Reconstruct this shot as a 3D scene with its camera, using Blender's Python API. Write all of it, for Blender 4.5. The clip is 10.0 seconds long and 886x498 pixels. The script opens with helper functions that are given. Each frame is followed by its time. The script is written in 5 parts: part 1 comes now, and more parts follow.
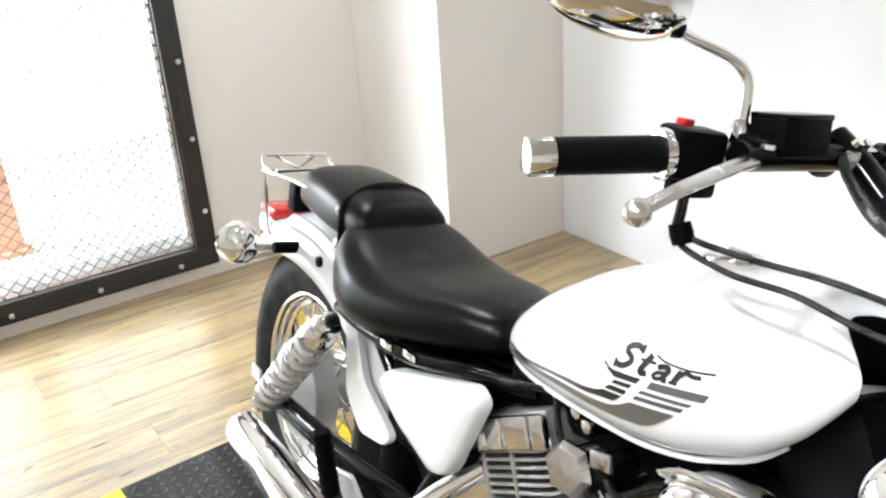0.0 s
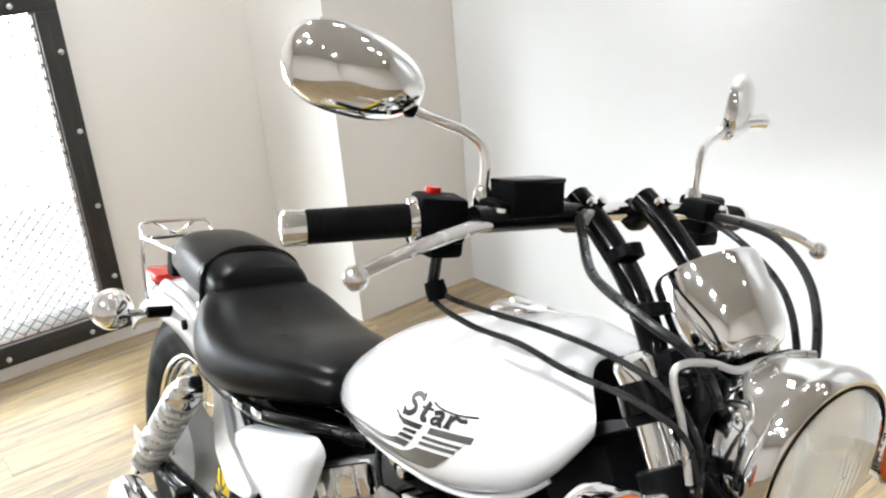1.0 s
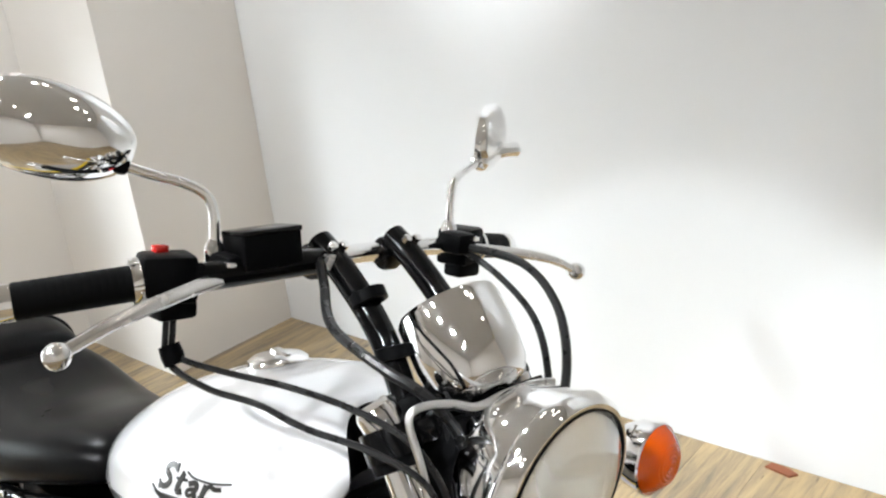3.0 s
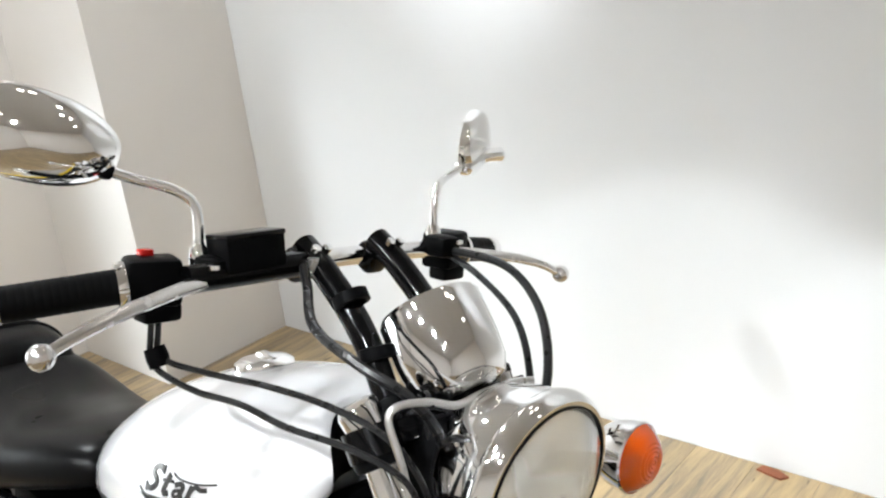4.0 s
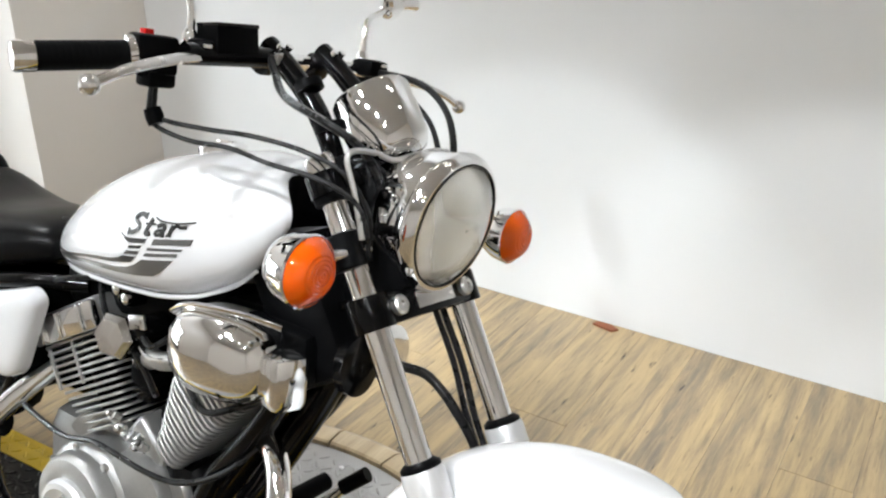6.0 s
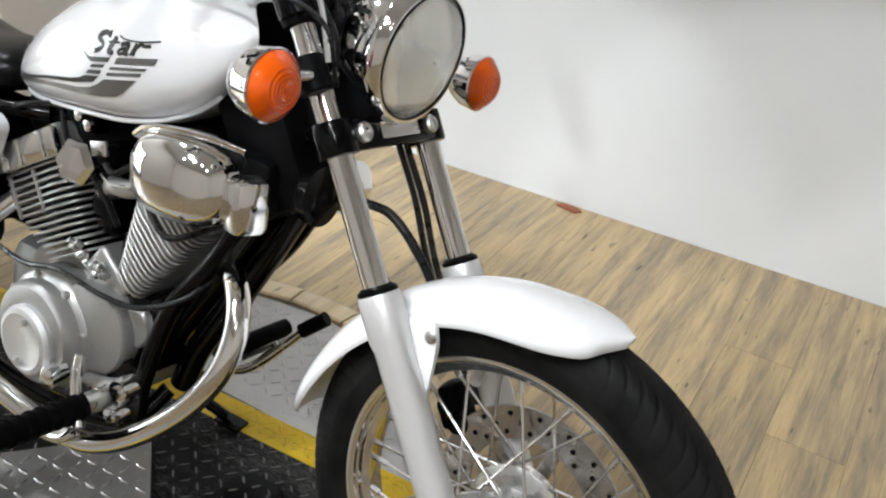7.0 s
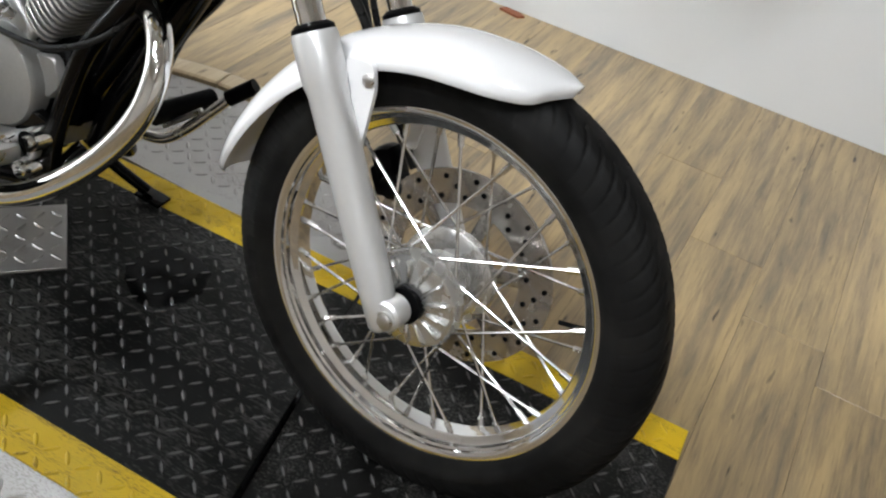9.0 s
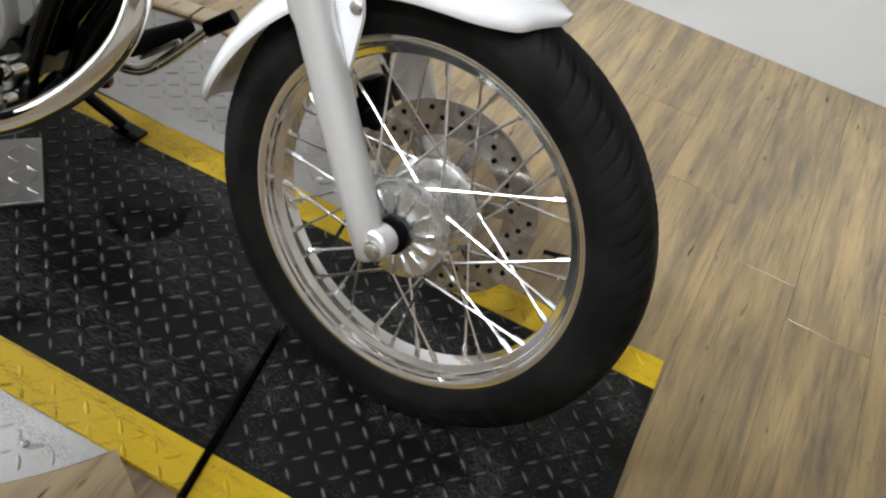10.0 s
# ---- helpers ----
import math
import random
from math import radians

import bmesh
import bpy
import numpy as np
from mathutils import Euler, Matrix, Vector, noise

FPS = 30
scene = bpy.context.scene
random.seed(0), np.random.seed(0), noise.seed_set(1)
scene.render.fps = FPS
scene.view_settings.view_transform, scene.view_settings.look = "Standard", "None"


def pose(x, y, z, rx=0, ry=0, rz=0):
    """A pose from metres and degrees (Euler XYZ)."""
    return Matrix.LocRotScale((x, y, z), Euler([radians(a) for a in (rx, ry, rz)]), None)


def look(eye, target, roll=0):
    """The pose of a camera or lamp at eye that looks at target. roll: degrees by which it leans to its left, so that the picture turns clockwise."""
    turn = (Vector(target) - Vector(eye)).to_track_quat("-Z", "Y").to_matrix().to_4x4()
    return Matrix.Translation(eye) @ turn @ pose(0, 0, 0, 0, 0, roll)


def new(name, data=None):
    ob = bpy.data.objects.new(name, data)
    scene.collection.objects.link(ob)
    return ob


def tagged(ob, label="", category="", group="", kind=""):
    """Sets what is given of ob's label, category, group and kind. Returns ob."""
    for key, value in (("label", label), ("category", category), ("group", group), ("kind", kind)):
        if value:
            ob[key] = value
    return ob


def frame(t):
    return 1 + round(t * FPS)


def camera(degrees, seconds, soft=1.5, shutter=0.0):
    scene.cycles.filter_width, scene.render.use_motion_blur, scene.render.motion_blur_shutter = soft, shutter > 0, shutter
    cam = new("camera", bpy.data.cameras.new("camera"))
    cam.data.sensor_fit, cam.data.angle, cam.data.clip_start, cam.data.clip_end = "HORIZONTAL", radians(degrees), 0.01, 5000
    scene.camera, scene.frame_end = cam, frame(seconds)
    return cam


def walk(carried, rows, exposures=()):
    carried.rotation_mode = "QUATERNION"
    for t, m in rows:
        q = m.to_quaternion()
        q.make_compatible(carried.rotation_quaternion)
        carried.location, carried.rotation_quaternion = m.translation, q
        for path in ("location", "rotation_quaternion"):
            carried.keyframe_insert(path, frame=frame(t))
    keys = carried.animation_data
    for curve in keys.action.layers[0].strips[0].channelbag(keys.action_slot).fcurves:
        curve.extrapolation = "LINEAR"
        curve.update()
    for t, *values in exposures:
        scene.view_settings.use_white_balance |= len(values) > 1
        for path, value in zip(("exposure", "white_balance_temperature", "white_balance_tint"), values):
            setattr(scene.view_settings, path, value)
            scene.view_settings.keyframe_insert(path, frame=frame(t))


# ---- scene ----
cam = camera(54.0, 10.0, 2.2)
PATH = [
    (0, (0.548, 0.329, 1.295), (-0.978, 1.342, 0.491), -3.7),
    (0.5, (0.69, 0.411, 1.317), (-0.869, 1.392, 0.537), -6.2),
    (1, (0.717, 0.446, 1.326), (-0.784, 1.559, 0.614), -5.3),
    (1.5, (0.736, 0.486, 1.323), (-0.685, 1.704, 0.618), -6.4),
    (2, (0.745, 0.51, 1.32), (-0.619, 1.79, 0.612), -6.4),
    (2.5, (0.756, 0.529, 1.32), (-0.546, 1.881, 0.629), -6.4),
    (3, (0.765, 0.542, 1.324), (-0.497, 1.934, 0.639), -6.4),
    (4.5, (0.815, 0.538, 1.312), (-0.448, 1.943, 0.657), -6.7),
    (5, (0.854, 0.453, 1.303), (-0.38, 1.875, 0.629), -4.3),
    (5.5, (0.882, 0.309, 1.303), (-0.184, 1.833, 0.568), -3.8),
    (5.7, (0.892, 0.262, 1.292), (-0.125, 1.801, 0.52), -1.8),
    (6.8, (0.939, 0.204, 1.208), (0.069, 1.71, 0.22), 3.3),
    (7, (0.943, 0.193, 1.194), (0.099, 1.691, 0.172), 4.5),
    (7.5, (0.947, 0.192, 1.159), (0.173, 1.668, 0.053), 6.7),
    (8, (0.952, 0.186, 1.134), (0.244, 1.648, -0.033), 8.8),
    (8.5, (0.955, 0.182, 1.104), (0.33, 1.616, -0.143), 10.7),
    (9, (0.956, 0.172, 1.077), (0.388, 1.587, -0.217), 11.7),
    (9.5, (0.956, 0.156, 1.058), (0.452, 1.564, -0.269), 12.5),
    (10, (0.947, 0.145, 1.065), (0.496, 1.528, -0.307), 14.3),
]
EXPOSURES = [(0.0, 0.38), (1.0, 0.27), (2.5, 0.12), (4.5, 0.09), (5.7, 0.0), (7.0, -0.34), (8.0, -0.48), (8.5, -0.54), (9.0, -0.54), (10.0, -0.46)]
walk(cam, [(t, look(eye, target, roll)) for t, eye, target, roll in PATH], EXPOSURES)

# ---- world and lights ----
world = bpy.data.worlds.new("sky")
scene.world = world
world.use_nodes = True
wn = world.node_tree
sky = wn.nodes.new("ShaderNodeTexSky")
sky.sky_type = "NISHITA"
sky.sun_disc = False
sky.sun_elevation = radians(35)
sky.sun_rotation = radians(120)
wn.links.new(sky.outputs[0], wn.nodes["Background"].inputs[0])
wn.nodes["Background"].inputs[1].default_value = 0.12


def area_lamp(name, m, sx, sy, watts, colour=(1, 1, 1), spread=180):
    lamp = bpy.data.lights.new(name, "AREA")
    lamp.shape, lamp.size, lamp.size_y = "RECTANGLE", sx, sy
    lamp.energy, lamp.color, lamp.spread = watts, colour, radians(spread)
    ob = new(name, lamp)
    ob.matrix_world = m
    return ob


def spot_lamp(name, eye, target, watts, degrees, colour, radius=0.04, blend=0.6):
    lamp = bpy.data.lights.new(name, "SPOT")
    lamp.energy, lamp.color, lamp.spot_size, lamp.spot_blend, lamp.shadow_soft_size = watts, colour, radians(degrees), blend, radius
    ob = new(name, lamp)
    ob.matrix_world = look(eye, target)
    return ob


PATCH_X, PATCH_Y = 0.150, 0.968
WALL_X, WALL_Y, EAST_X, SOUTH_Y, CEIL = -2.29, 2.405, 3.2, -2.6, 2.75
WARM, DAY = (0.91, 0.965, 1.0), (0.85, 0.945, 1.0)
# daylight through the window with the steel mesh
area_lamp("window_daylight", look((WALL_X - 0.95, -0.75, 1.43), (-0.2, 1.6, 0.75)), 1.6, 0.60, 215, DAY)
# a ceiling spot added out of view to brighten the front wheel
spot_lamp("added_wheel_spot", (-0.40, -0.10, 2.70), (0.64, 1.06, 0.25), 500, 17, (0.97, 0.985, 1.0), 0.25, 0.9)
# ceiling out of view: these lamps' number, places and aims are made up
DOWNLIGHTS = [(-0.70, 1.96, 220), (0.10, 1.96, 200), (0.90, 1.96, 150), (1.70, 1.96, 120)]
WASHERS = [(-0.65, 1.72, 2.05, 190, 50), (0.75, 1.72, 2.1, 80, 50)]
LOW_SPOTS = [(-0.10, -0.55), (0.75, -0.55), (1.60, -0.55)]
ROOM_LIGHTS = [(-1.5, 1.2, 24), (-1.1, -0.8, 22), (1.7, -1.0, 28)]
# the last entry is a disc added to go with the wheel spot
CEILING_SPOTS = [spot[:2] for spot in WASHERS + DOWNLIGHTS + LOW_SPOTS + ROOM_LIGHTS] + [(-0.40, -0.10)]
for cx, cy, watts in DOWNLIGHTS:
    spot_lamp("downlight", (cx, cy, CEIL - 0.03), (cx, cy, 0), watts, 29, WARM, 0.05, 0.7)
# added spots that wash the upper part of the wall
for cx, cy, height, watts, degrees in WASHERS:
    spot_lamp("wall_washer", (cx, cy, CEIL - 0.03), (cx, WALL_Y, height), watts, degrees, WARM, 0.06, 0.3)
# added spots across the room that reach the foot of the wall
for cx, cy in LOW_SPOTS:
    spot_lamp("low_spot", (cx, cy, CEIL - 0.03), (cx, 1.96, 0), 240, 29, WARM, 0.06, 0.25)
# fill lamps added under the unseen ceiling
for cx, cy, watts in ROOM_LIGHTS:
    area_lamp("room_fill_lamp", look((cx, cy, CEIL - 0.035), (cx, cy + 0.001, 0)), 0.10, 0.10, watts, WARM)


# ---- materials ----
def material(name, colour, rough=0.5, metal=0.0, coat=0.0, coat_rough=0.05, ior=1.45, trans=0.0):
    m = bpy.data.materials.new(name)
    m.use_nodes = True
    b = m.node_tree.nodes["Principled BSDF"]
    b.inputs["Base Color"].default_value = (*colour, 1)
    b.inputs["Roughness"].default_value = rough
    b.inputs["Metallic"].default_value = metal
    b.inputs["Coat Weight"].default_value = coat
    b.inputs["Coat Roughness"].default_value = coat_rough
    b.inputs["IOR"].default_value = ior
    b.inputs["Transmission Weight"].default_value = trans
    return m


def node(m, kind, **inputs):
    n = m.node_tree.nodes.new(kind)
    for key, value in inputs.items():
        n.inputs[key.replace("_", " ")].default_value = value
    return n


def link(m, a, b):
    m.node_tree.links.new(a, b)


def bsdf(m):
    return m.node_tree.nodes["Principled BSDF"]


def grain(m, scale, low, high, target="Roughness", detail=6, stretch=(1, 1, 1), coords="Object"):
    """Drives one input by noise between two values."""
    tc = m.node_tree.nodes.new("ShaderNodeTexCoord")
    mp = node(m, "ShaderNodeMapping", Scale=stretch)
    nz = node(m, "ShaderNodeTexNoise", Scale=scale, Detail=detail)
    mr = node(m, "ShaderNodeMapRange")
    mr.inputs["From Min"].default_value, mr.inputs["From Max"].default_value = 0.3, 0.7
    mr.inputs["To Min"].default_value, mr.inputs["To Max"].default_value = low, high
    link(m, tc.outputs[coords], mp.inputs[0])
    link(m, mp.outputs[0], nz.inputs["Vector"])
    link(m, nz.outputs["Fac"], mr.inputs["Value"])
    if target:
        link(m, mr.outputs[0], bsdf(m).inputs[target])
    return nz, mp, mr


def tint(m, factor, a, b, target="Base Color"):
    """Mixes two colours by a factor socket."""
    mix = m.node_tree.nodes.new("ShaderNodeMix")
    mix.data_type = "RGBA"
    mix.inputs["A"].default_value, mix.inputs["B"].default_value = (*a, 1), (*b, 1)
    link(m, factor, mix.inputs["Factor"])
    if target:
        link(m, mix.outputs["Result"], bsdf(m).inputs[target])
    return mix


def bump(m, height, strength, distance=0.002):
    bp = node(m, "ShaderNodeBump", Strength=strength, Distance=distance)
    link(m, height, bp.inputs["Height"])
    link(m, bp.outputs[0], bsdf(m).inputs["Normal"])
    return bp


WHITE = material("white_pearl_paint", (0.74, 0.74, 0.755), 0.25, 0.0, 0.9, 0.03)
grain(WHITE, 60, 0.22, 0.26)
CHROME = material("chrome", (0.86, 0.86, 0.86), 0.05, 1.0)
grain(CHROME, 25, 0.03, 0.10)
POLISHED = material("polished_aluminium", (0.72, 0.71, 0.70), 0.18, 1.0)
grain(POLISHED, 40, 0.12, 0.3)
SILVER = material("silver_painted_aluminium", (0.66, 0.66, 0.665), 0.36, 0.55, 0.3, 0.2)
grain(SILVER, 120, 0.3, 0.45)
CAST = material("cast_aluminium", (0.47, 0.468, 0.46), 0.34, 0.85)
nz, _, _ = grain(CAST, 180, 0.32, 0.55)
bump(CAST, nz.outputs["Fac"], 0.15, 0.001)
FINCAST = material("dull_fin_aluminium", (0.46, 0.458, 0.45), 0.36, 0.85)
grain(FINCAST, 180, 0.32, 0.5)
HUBCAST = material("hub_aluminium", (0.66, 0.66, 0.65), 0.26, 0.92)
nz, _, _ = grain(HUBCAST, 40, 0.20, 0.32)
bump(HUBCAST, nz.outputs["Fac"], 0.02, 0.0005)
BLACK = material("gloss_black_paint", (0.002, 0.002, 0.0022), 0.10)
grain(BLACK, 40, 0.07, 0.2)
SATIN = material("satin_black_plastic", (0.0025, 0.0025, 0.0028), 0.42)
grain(SATIN, 90, 0.35, 0.52)
RUBBER = material("tyre_rubber", (0.014, 0.014, 0.0142), 0.6)
nz, _, _ = grain(RUBBER, 30, 0.5, 0.75)
_, _, dust_fac = grain(RUBBER, 14, 0.0, 1.0, None)
tint(RUBBER, dust_fac.outputs[0], (0.0028, 0.0028, 0.003), (0.013, 0.0127, 0.0124))
bump(RUBBER, nz.outputs["Fac"], 0.2, 0.001)
GRIP = material("grip_rubber", (0.003, 0.003, 0.0032), 0.55)
nz, _, _ = grain(GRIP, 140, 0.45, 0.65)
VINYL = material("black_seat_vinyl", (0.0022, 0.0022, 0.0025), 0.24)
grain(VINYL, 9, 0.27, 0.31, detail=2)
HOSE = material("cable_rubber", (0.009, 0.009, 0.0095), 0.3)
grain(HOSE, 60, 0.22, 0.4)
AMBER = material("amber_lens", (0.92, 0.125, 0.0004), 0.08, 0.0, 0.35, 0.02, 1.5, 0.40)
RED = material("red_lens", (0.55, 0.012, 0.01), 0.15, 0.0, 0.5)
GLASS = material("clear_glass", (0.95, 0.96, 0.95), 0.02, 0.0, 0.0, 0.0, 1.45, 1.0)
LENS = material("headlight_glass", (1.0, 0.995, 0.97), 0.03, 0.0, 0.2, 0.02, 1.45, 0.89)
flute = node(LENS, "ShaderNodeTexWave", Scale=38.0, Distortion=0.6)
flute.bands_direction = "Y"
tc_lens = LENS.node_tree.nodes.new("ShaderNodeTexCoord")
link(LENS, tc_lens.outputs["Object"], flute.inputs["Vector"])
patchy = node(LENS, "ShaderNodeTexNoise", Scale=48.0, Detail=1.0)
link(LENS, tc_lens.outputs["Object"], patchy.inputs["Vector"])
both_ways = node(LENS, "ShaderNodeMath")
both_ways.operation = "ADD"
link(LENS, flute.outputs["Fac"], both_ways.inputs[0])
link(LENS, patchy.outputs["Fac"], both_ways.inputs[1])
bump(LENS, both_ways.outputs[0], 0.07, 0.001)
DISC_STEEL = material("brown_grey_brake_steel", (0.44, 0.42, 0.40), 0.22, 0.95)
grain(DISC_STEEL, 35, 0.16, 0.30)
MIRROR_BOWL = material("silvered_reflector", (0.97, 0.97, 0.95), 0.16, 0.4)
MIRROR = material("mirror_glass", (0.9, 0.9, 0.9), 0.01, 1.0)
GRAPHITE = material("graphite_decal", (0.085, 0.083, 0.08), 0.3, 0.0, 0.8, 0.05)
DECAL = material("black_decal", (0.012, 0.012, 0.012), 0.3, 0.0, 0.8, 0.05)
STEEL = material("stainless_steel", (0.66, 0.655, 0.65), 0.26, 1.0)
grain(STEEL, 60, 0.22, 0.42)



def plaster(name, a, b):
    m = material(name, a, 0.6)
    nz, _, _ = grain(m, 3.0, 0.5, 0.7)
    tint(m, nz.outputs["Fac"], a, b)
    nz2 = node(m, "ShaderNodeTexNoise", Scale=130.0, Detail=4.0)
    bump(m, nz2.outputs["Fac"], 0.12, 0.002)
    return m


for dark_stuff, level in ((SATIN, 0.05), (RUBBER, 0.16), (GRIP, 0.06), (HOSE, 0.35), (VINYL, 0.18), (BLACK, 0.22)):
    bsdf(dark_stuff).inputs["Specular IOR Level"].default_value = level
CONCRETE = plaster("pale_concrete", (0.62, 0.61, 0.60), (0.5, 0.5, 0.49))
WALL = plaster("white_wall", (0.785, 0.79, 0.80), (0.76, 0.765, 0.775))
CREAM = plaster("cream_wall", (0.79, 0.76, 0.73), (0.76, 0.73, 0.70))
DIM = plaster("tan_wall", (0.81, 0.77, 0.73), (0.78, 0.74, 0.70))
CEILING = plaster("grey_ceiling", (0.62, 0.61, 0.60), (0.59, 0.58, 0.57))


def wood(name, yellow, grey, dark, scale=1.0):
    """Worn laminate oak: long streaks of two tones, dark flecks, knots."""
    m = material(name, yellow, 0.42, 0.0, 0.6, 0.2)
    info = m.node_tree.nodes.new("ShaderNodeObjectInfo")
    geo = m.node_tree.nodes.new("ShaderNodeNewGeometry")
    shift = node(m, "ShaderNodeVectorMath")
    shift.operation = "MULTIPLY_ADD"
    comb = m.node_tree.nodes.new("ShaderNodeCombineXYZ")
    for i in range(3):
        link(m, info.outputs["Random"], comb.inputs[i])
    shift.inputs[1].default_value = (37.0, 91.0, 13.0)
    link(m, comb.outputs[0], shift.inputs[0])
    link(m, geo.outputs["Position"], shift.inputs[2])
    mp = node(m, "ShaderNodeMapping", Scale=(15.0 * scale, 1.35 * scale, 1.0))
    link(m, shift.outputs[0], mp.inputs[0])
    big = node(m, "ShaderNodeTexNoise", Scale=1.6, Detail=6.0, Roughness=0.68, Distortion=0.25)
    link(m, mp.outputs[0], big.inputs["Vector"])
    ramp = node(m, "ShaderNodeMapRange")
    ramp.inputs["From Min"].default_value, ramp.inputs["From Max"].default_value = 0.38, 0.68
    link(m, big.outputs["Fac"], ramp.inputs["Value"])
    first = tint(m, ramp.outputs[0], yellow, grey, None)
    mp2 = node(m, "ShaderNodeMapping", Scale=(60.0 * scale, 3.0 * scale, 1.0))
    link(m, shift.outputs[0], mp2.inputs[0])
    fine = node(m, "ShaderNodeTexNoise", Scale=1.5, Detail=6.0, Roughness=0.7)
    link(m, mp2.outputs[0], fine.inputs["Vector"])
    r2 = node(m, "ShaderNodeMapRange")
    r2.inputs["From Min"].default_value, r2.inputs["From Max"].default_value = 0.52, 0.84
    link(m, fine.outputs["Fac"], r2.inputs["Value"])
    second = m.node_tree.nodes.new("ShaderNodeMix")
    second.data_type = "RGBA"
    second.inputs["B"].default_value = (*dark, 1)
    link(m, r2.outputs[0], second.inputs["Factor"])
    link(m, first.outputs["Result"], second.inputs["A"])
    mp3 = node(m, "ShaderNodeMapping", Scale=(48.0 * scale, 9.0 * scale, 1.0))
    link(m, shift.outputs[0], mp3.inputs[0])
    knot = node(m, "ShaderNodeTexNoise", Scale=1.1, Detail=2.0)
    link(m, mp3.outputs[0], knot.inputs["Vector"])
    r3 = node(m, "ShaderNodeMapRange")
    r3.inputs["From Min"].default_value, r3.inputs["From Max"].default_value = 0.69, 0.78
    link(m, knot.outputs["Fac"], r3.inputs["Value"])
    third = m.node_tree.nodes.new("ShaderNodeMix")
    third.data_type = "RGBA"
    third.inputs["B"].default_value = (dark[0] * 0.45, dark[1] * 0.42, dark[2] * 0.4, 1)
    link(m, r3.outputs[0], third.inputs["Factor"])
    link(m, second.outputs["Result"], third.inputs["A"])
    hsv = node(m, "ShaderNodeHueSaturation")
    mr = node(m, "ShaderNodeMapRange")
    mr.inputs["To Min"].default_value, mr.inputs["To Max"].default_value = 0.95, 1.05
    link(m, info.outputs["Random"], mr.inputs["Value"])
    link(m, mr.outputs[0], hsv.inputs["Value"])
    link(m, third.outputs["Result"], hsv.inputs["Color"])
    link(m, hsv.outputs[0], bsdf(m).inputs["Base Color"])
    rr = node(m, "ShaderNodeMapRange")
    rr.inputs["To Min"].default_value, rr.inputs["To Max"].default_value = 0.34, 0.55
    link(m, big.outputs["Fac"], rr.inputs["Value"])
    link(m, rr.outputs[0], bsdf(m).inputs["Roughness"])
    bump(m, fine.outputs["Fac"], 0.2, 0.001)
    return m


PLANK = wood("laminate_plank", (0.385, 0.272, 0.134), (0.150, 0.115, 0.079), (0.068, 0.052, 0.037), 1.1)
RING = wood("turntable_ring_wood", (0.46, 0.35, 0.21), (0.34, 0.25, 0.14), (0.16, 0.11, 0.065), 1.3)
SUBFLOOR = material("dark_subfloor", (0.05, 0.04, 0.03), 0.9)
grain(SUBFLOOR, 12, 0.8, 0.95)


def worn_paint(name, colour, under, amount, rough, metal=0.0):
    m = material(name, colour, rough, metal)
    nz, mp, mr = grain(m, 9, rough - 0.08, rough + 0.14)
    fine = node(m, "ShaderNodeTexNoise", Scale=160.0, Detail=5.0)
    big = node(m, "ShaderNodeTexNoise", Scale=5.0, Detail=6.0)
    mul = node(m, "ShaderNodeMath")
    mul.operation = "MULTIPLY"
    link(m, fine.outputs["Fac"], mul.inputs[0])
    link(m, big.outputs["Fac"], mul.inputs[1])
    r = node(m, "ShaderNodeMapRange")
    r.inputs["From Min"].default_value, r.inputs["From Max"].default_value = 0.36 - amount * 0.12, 0.46 - amount * 0.1
    link(m, mul.outputs[0], r.inputs["Value"])
    tint(m, r.outputs[0], colour, under)
    bump(m, fine.outputs["Fac"], 0.1, 0.0006)
    return m


BLACKPLATE = worn_paint("black_painted_steel", (0.0045, 0.0045, 0.0044), (0.046, 0.045, 0.043), 0.9, 0.36)
bsdf(BLACKPLATE).inputs["Specular IOR Level"].default_value = 0.2
# one round area of the runway is darker and shinier
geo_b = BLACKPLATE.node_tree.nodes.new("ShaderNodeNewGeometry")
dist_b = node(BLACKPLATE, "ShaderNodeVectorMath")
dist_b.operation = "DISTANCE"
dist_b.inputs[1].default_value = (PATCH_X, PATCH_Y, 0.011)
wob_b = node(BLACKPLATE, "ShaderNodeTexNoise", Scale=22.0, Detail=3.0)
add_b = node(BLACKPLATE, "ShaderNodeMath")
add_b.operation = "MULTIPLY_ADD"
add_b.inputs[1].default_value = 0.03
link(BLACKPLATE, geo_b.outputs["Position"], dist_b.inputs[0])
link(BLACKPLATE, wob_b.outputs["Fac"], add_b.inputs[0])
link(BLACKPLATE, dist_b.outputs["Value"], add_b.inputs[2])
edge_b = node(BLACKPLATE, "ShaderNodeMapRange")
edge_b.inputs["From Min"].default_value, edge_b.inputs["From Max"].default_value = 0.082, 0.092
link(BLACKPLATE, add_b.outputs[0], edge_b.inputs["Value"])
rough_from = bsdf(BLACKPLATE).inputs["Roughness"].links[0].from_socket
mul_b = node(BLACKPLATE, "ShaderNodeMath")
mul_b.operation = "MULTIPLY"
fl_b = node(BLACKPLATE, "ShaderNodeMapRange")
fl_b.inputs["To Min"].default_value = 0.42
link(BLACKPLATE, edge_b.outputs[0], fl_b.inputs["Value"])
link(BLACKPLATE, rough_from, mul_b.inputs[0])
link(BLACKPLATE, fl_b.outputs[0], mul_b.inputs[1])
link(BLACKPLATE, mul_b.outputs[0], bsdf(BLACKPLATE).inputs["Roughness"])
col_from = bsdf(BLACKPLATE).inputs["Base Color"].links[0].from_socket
round_b = BLACKPLATE.node_tree.nodes.new("ShaderNodeMix")
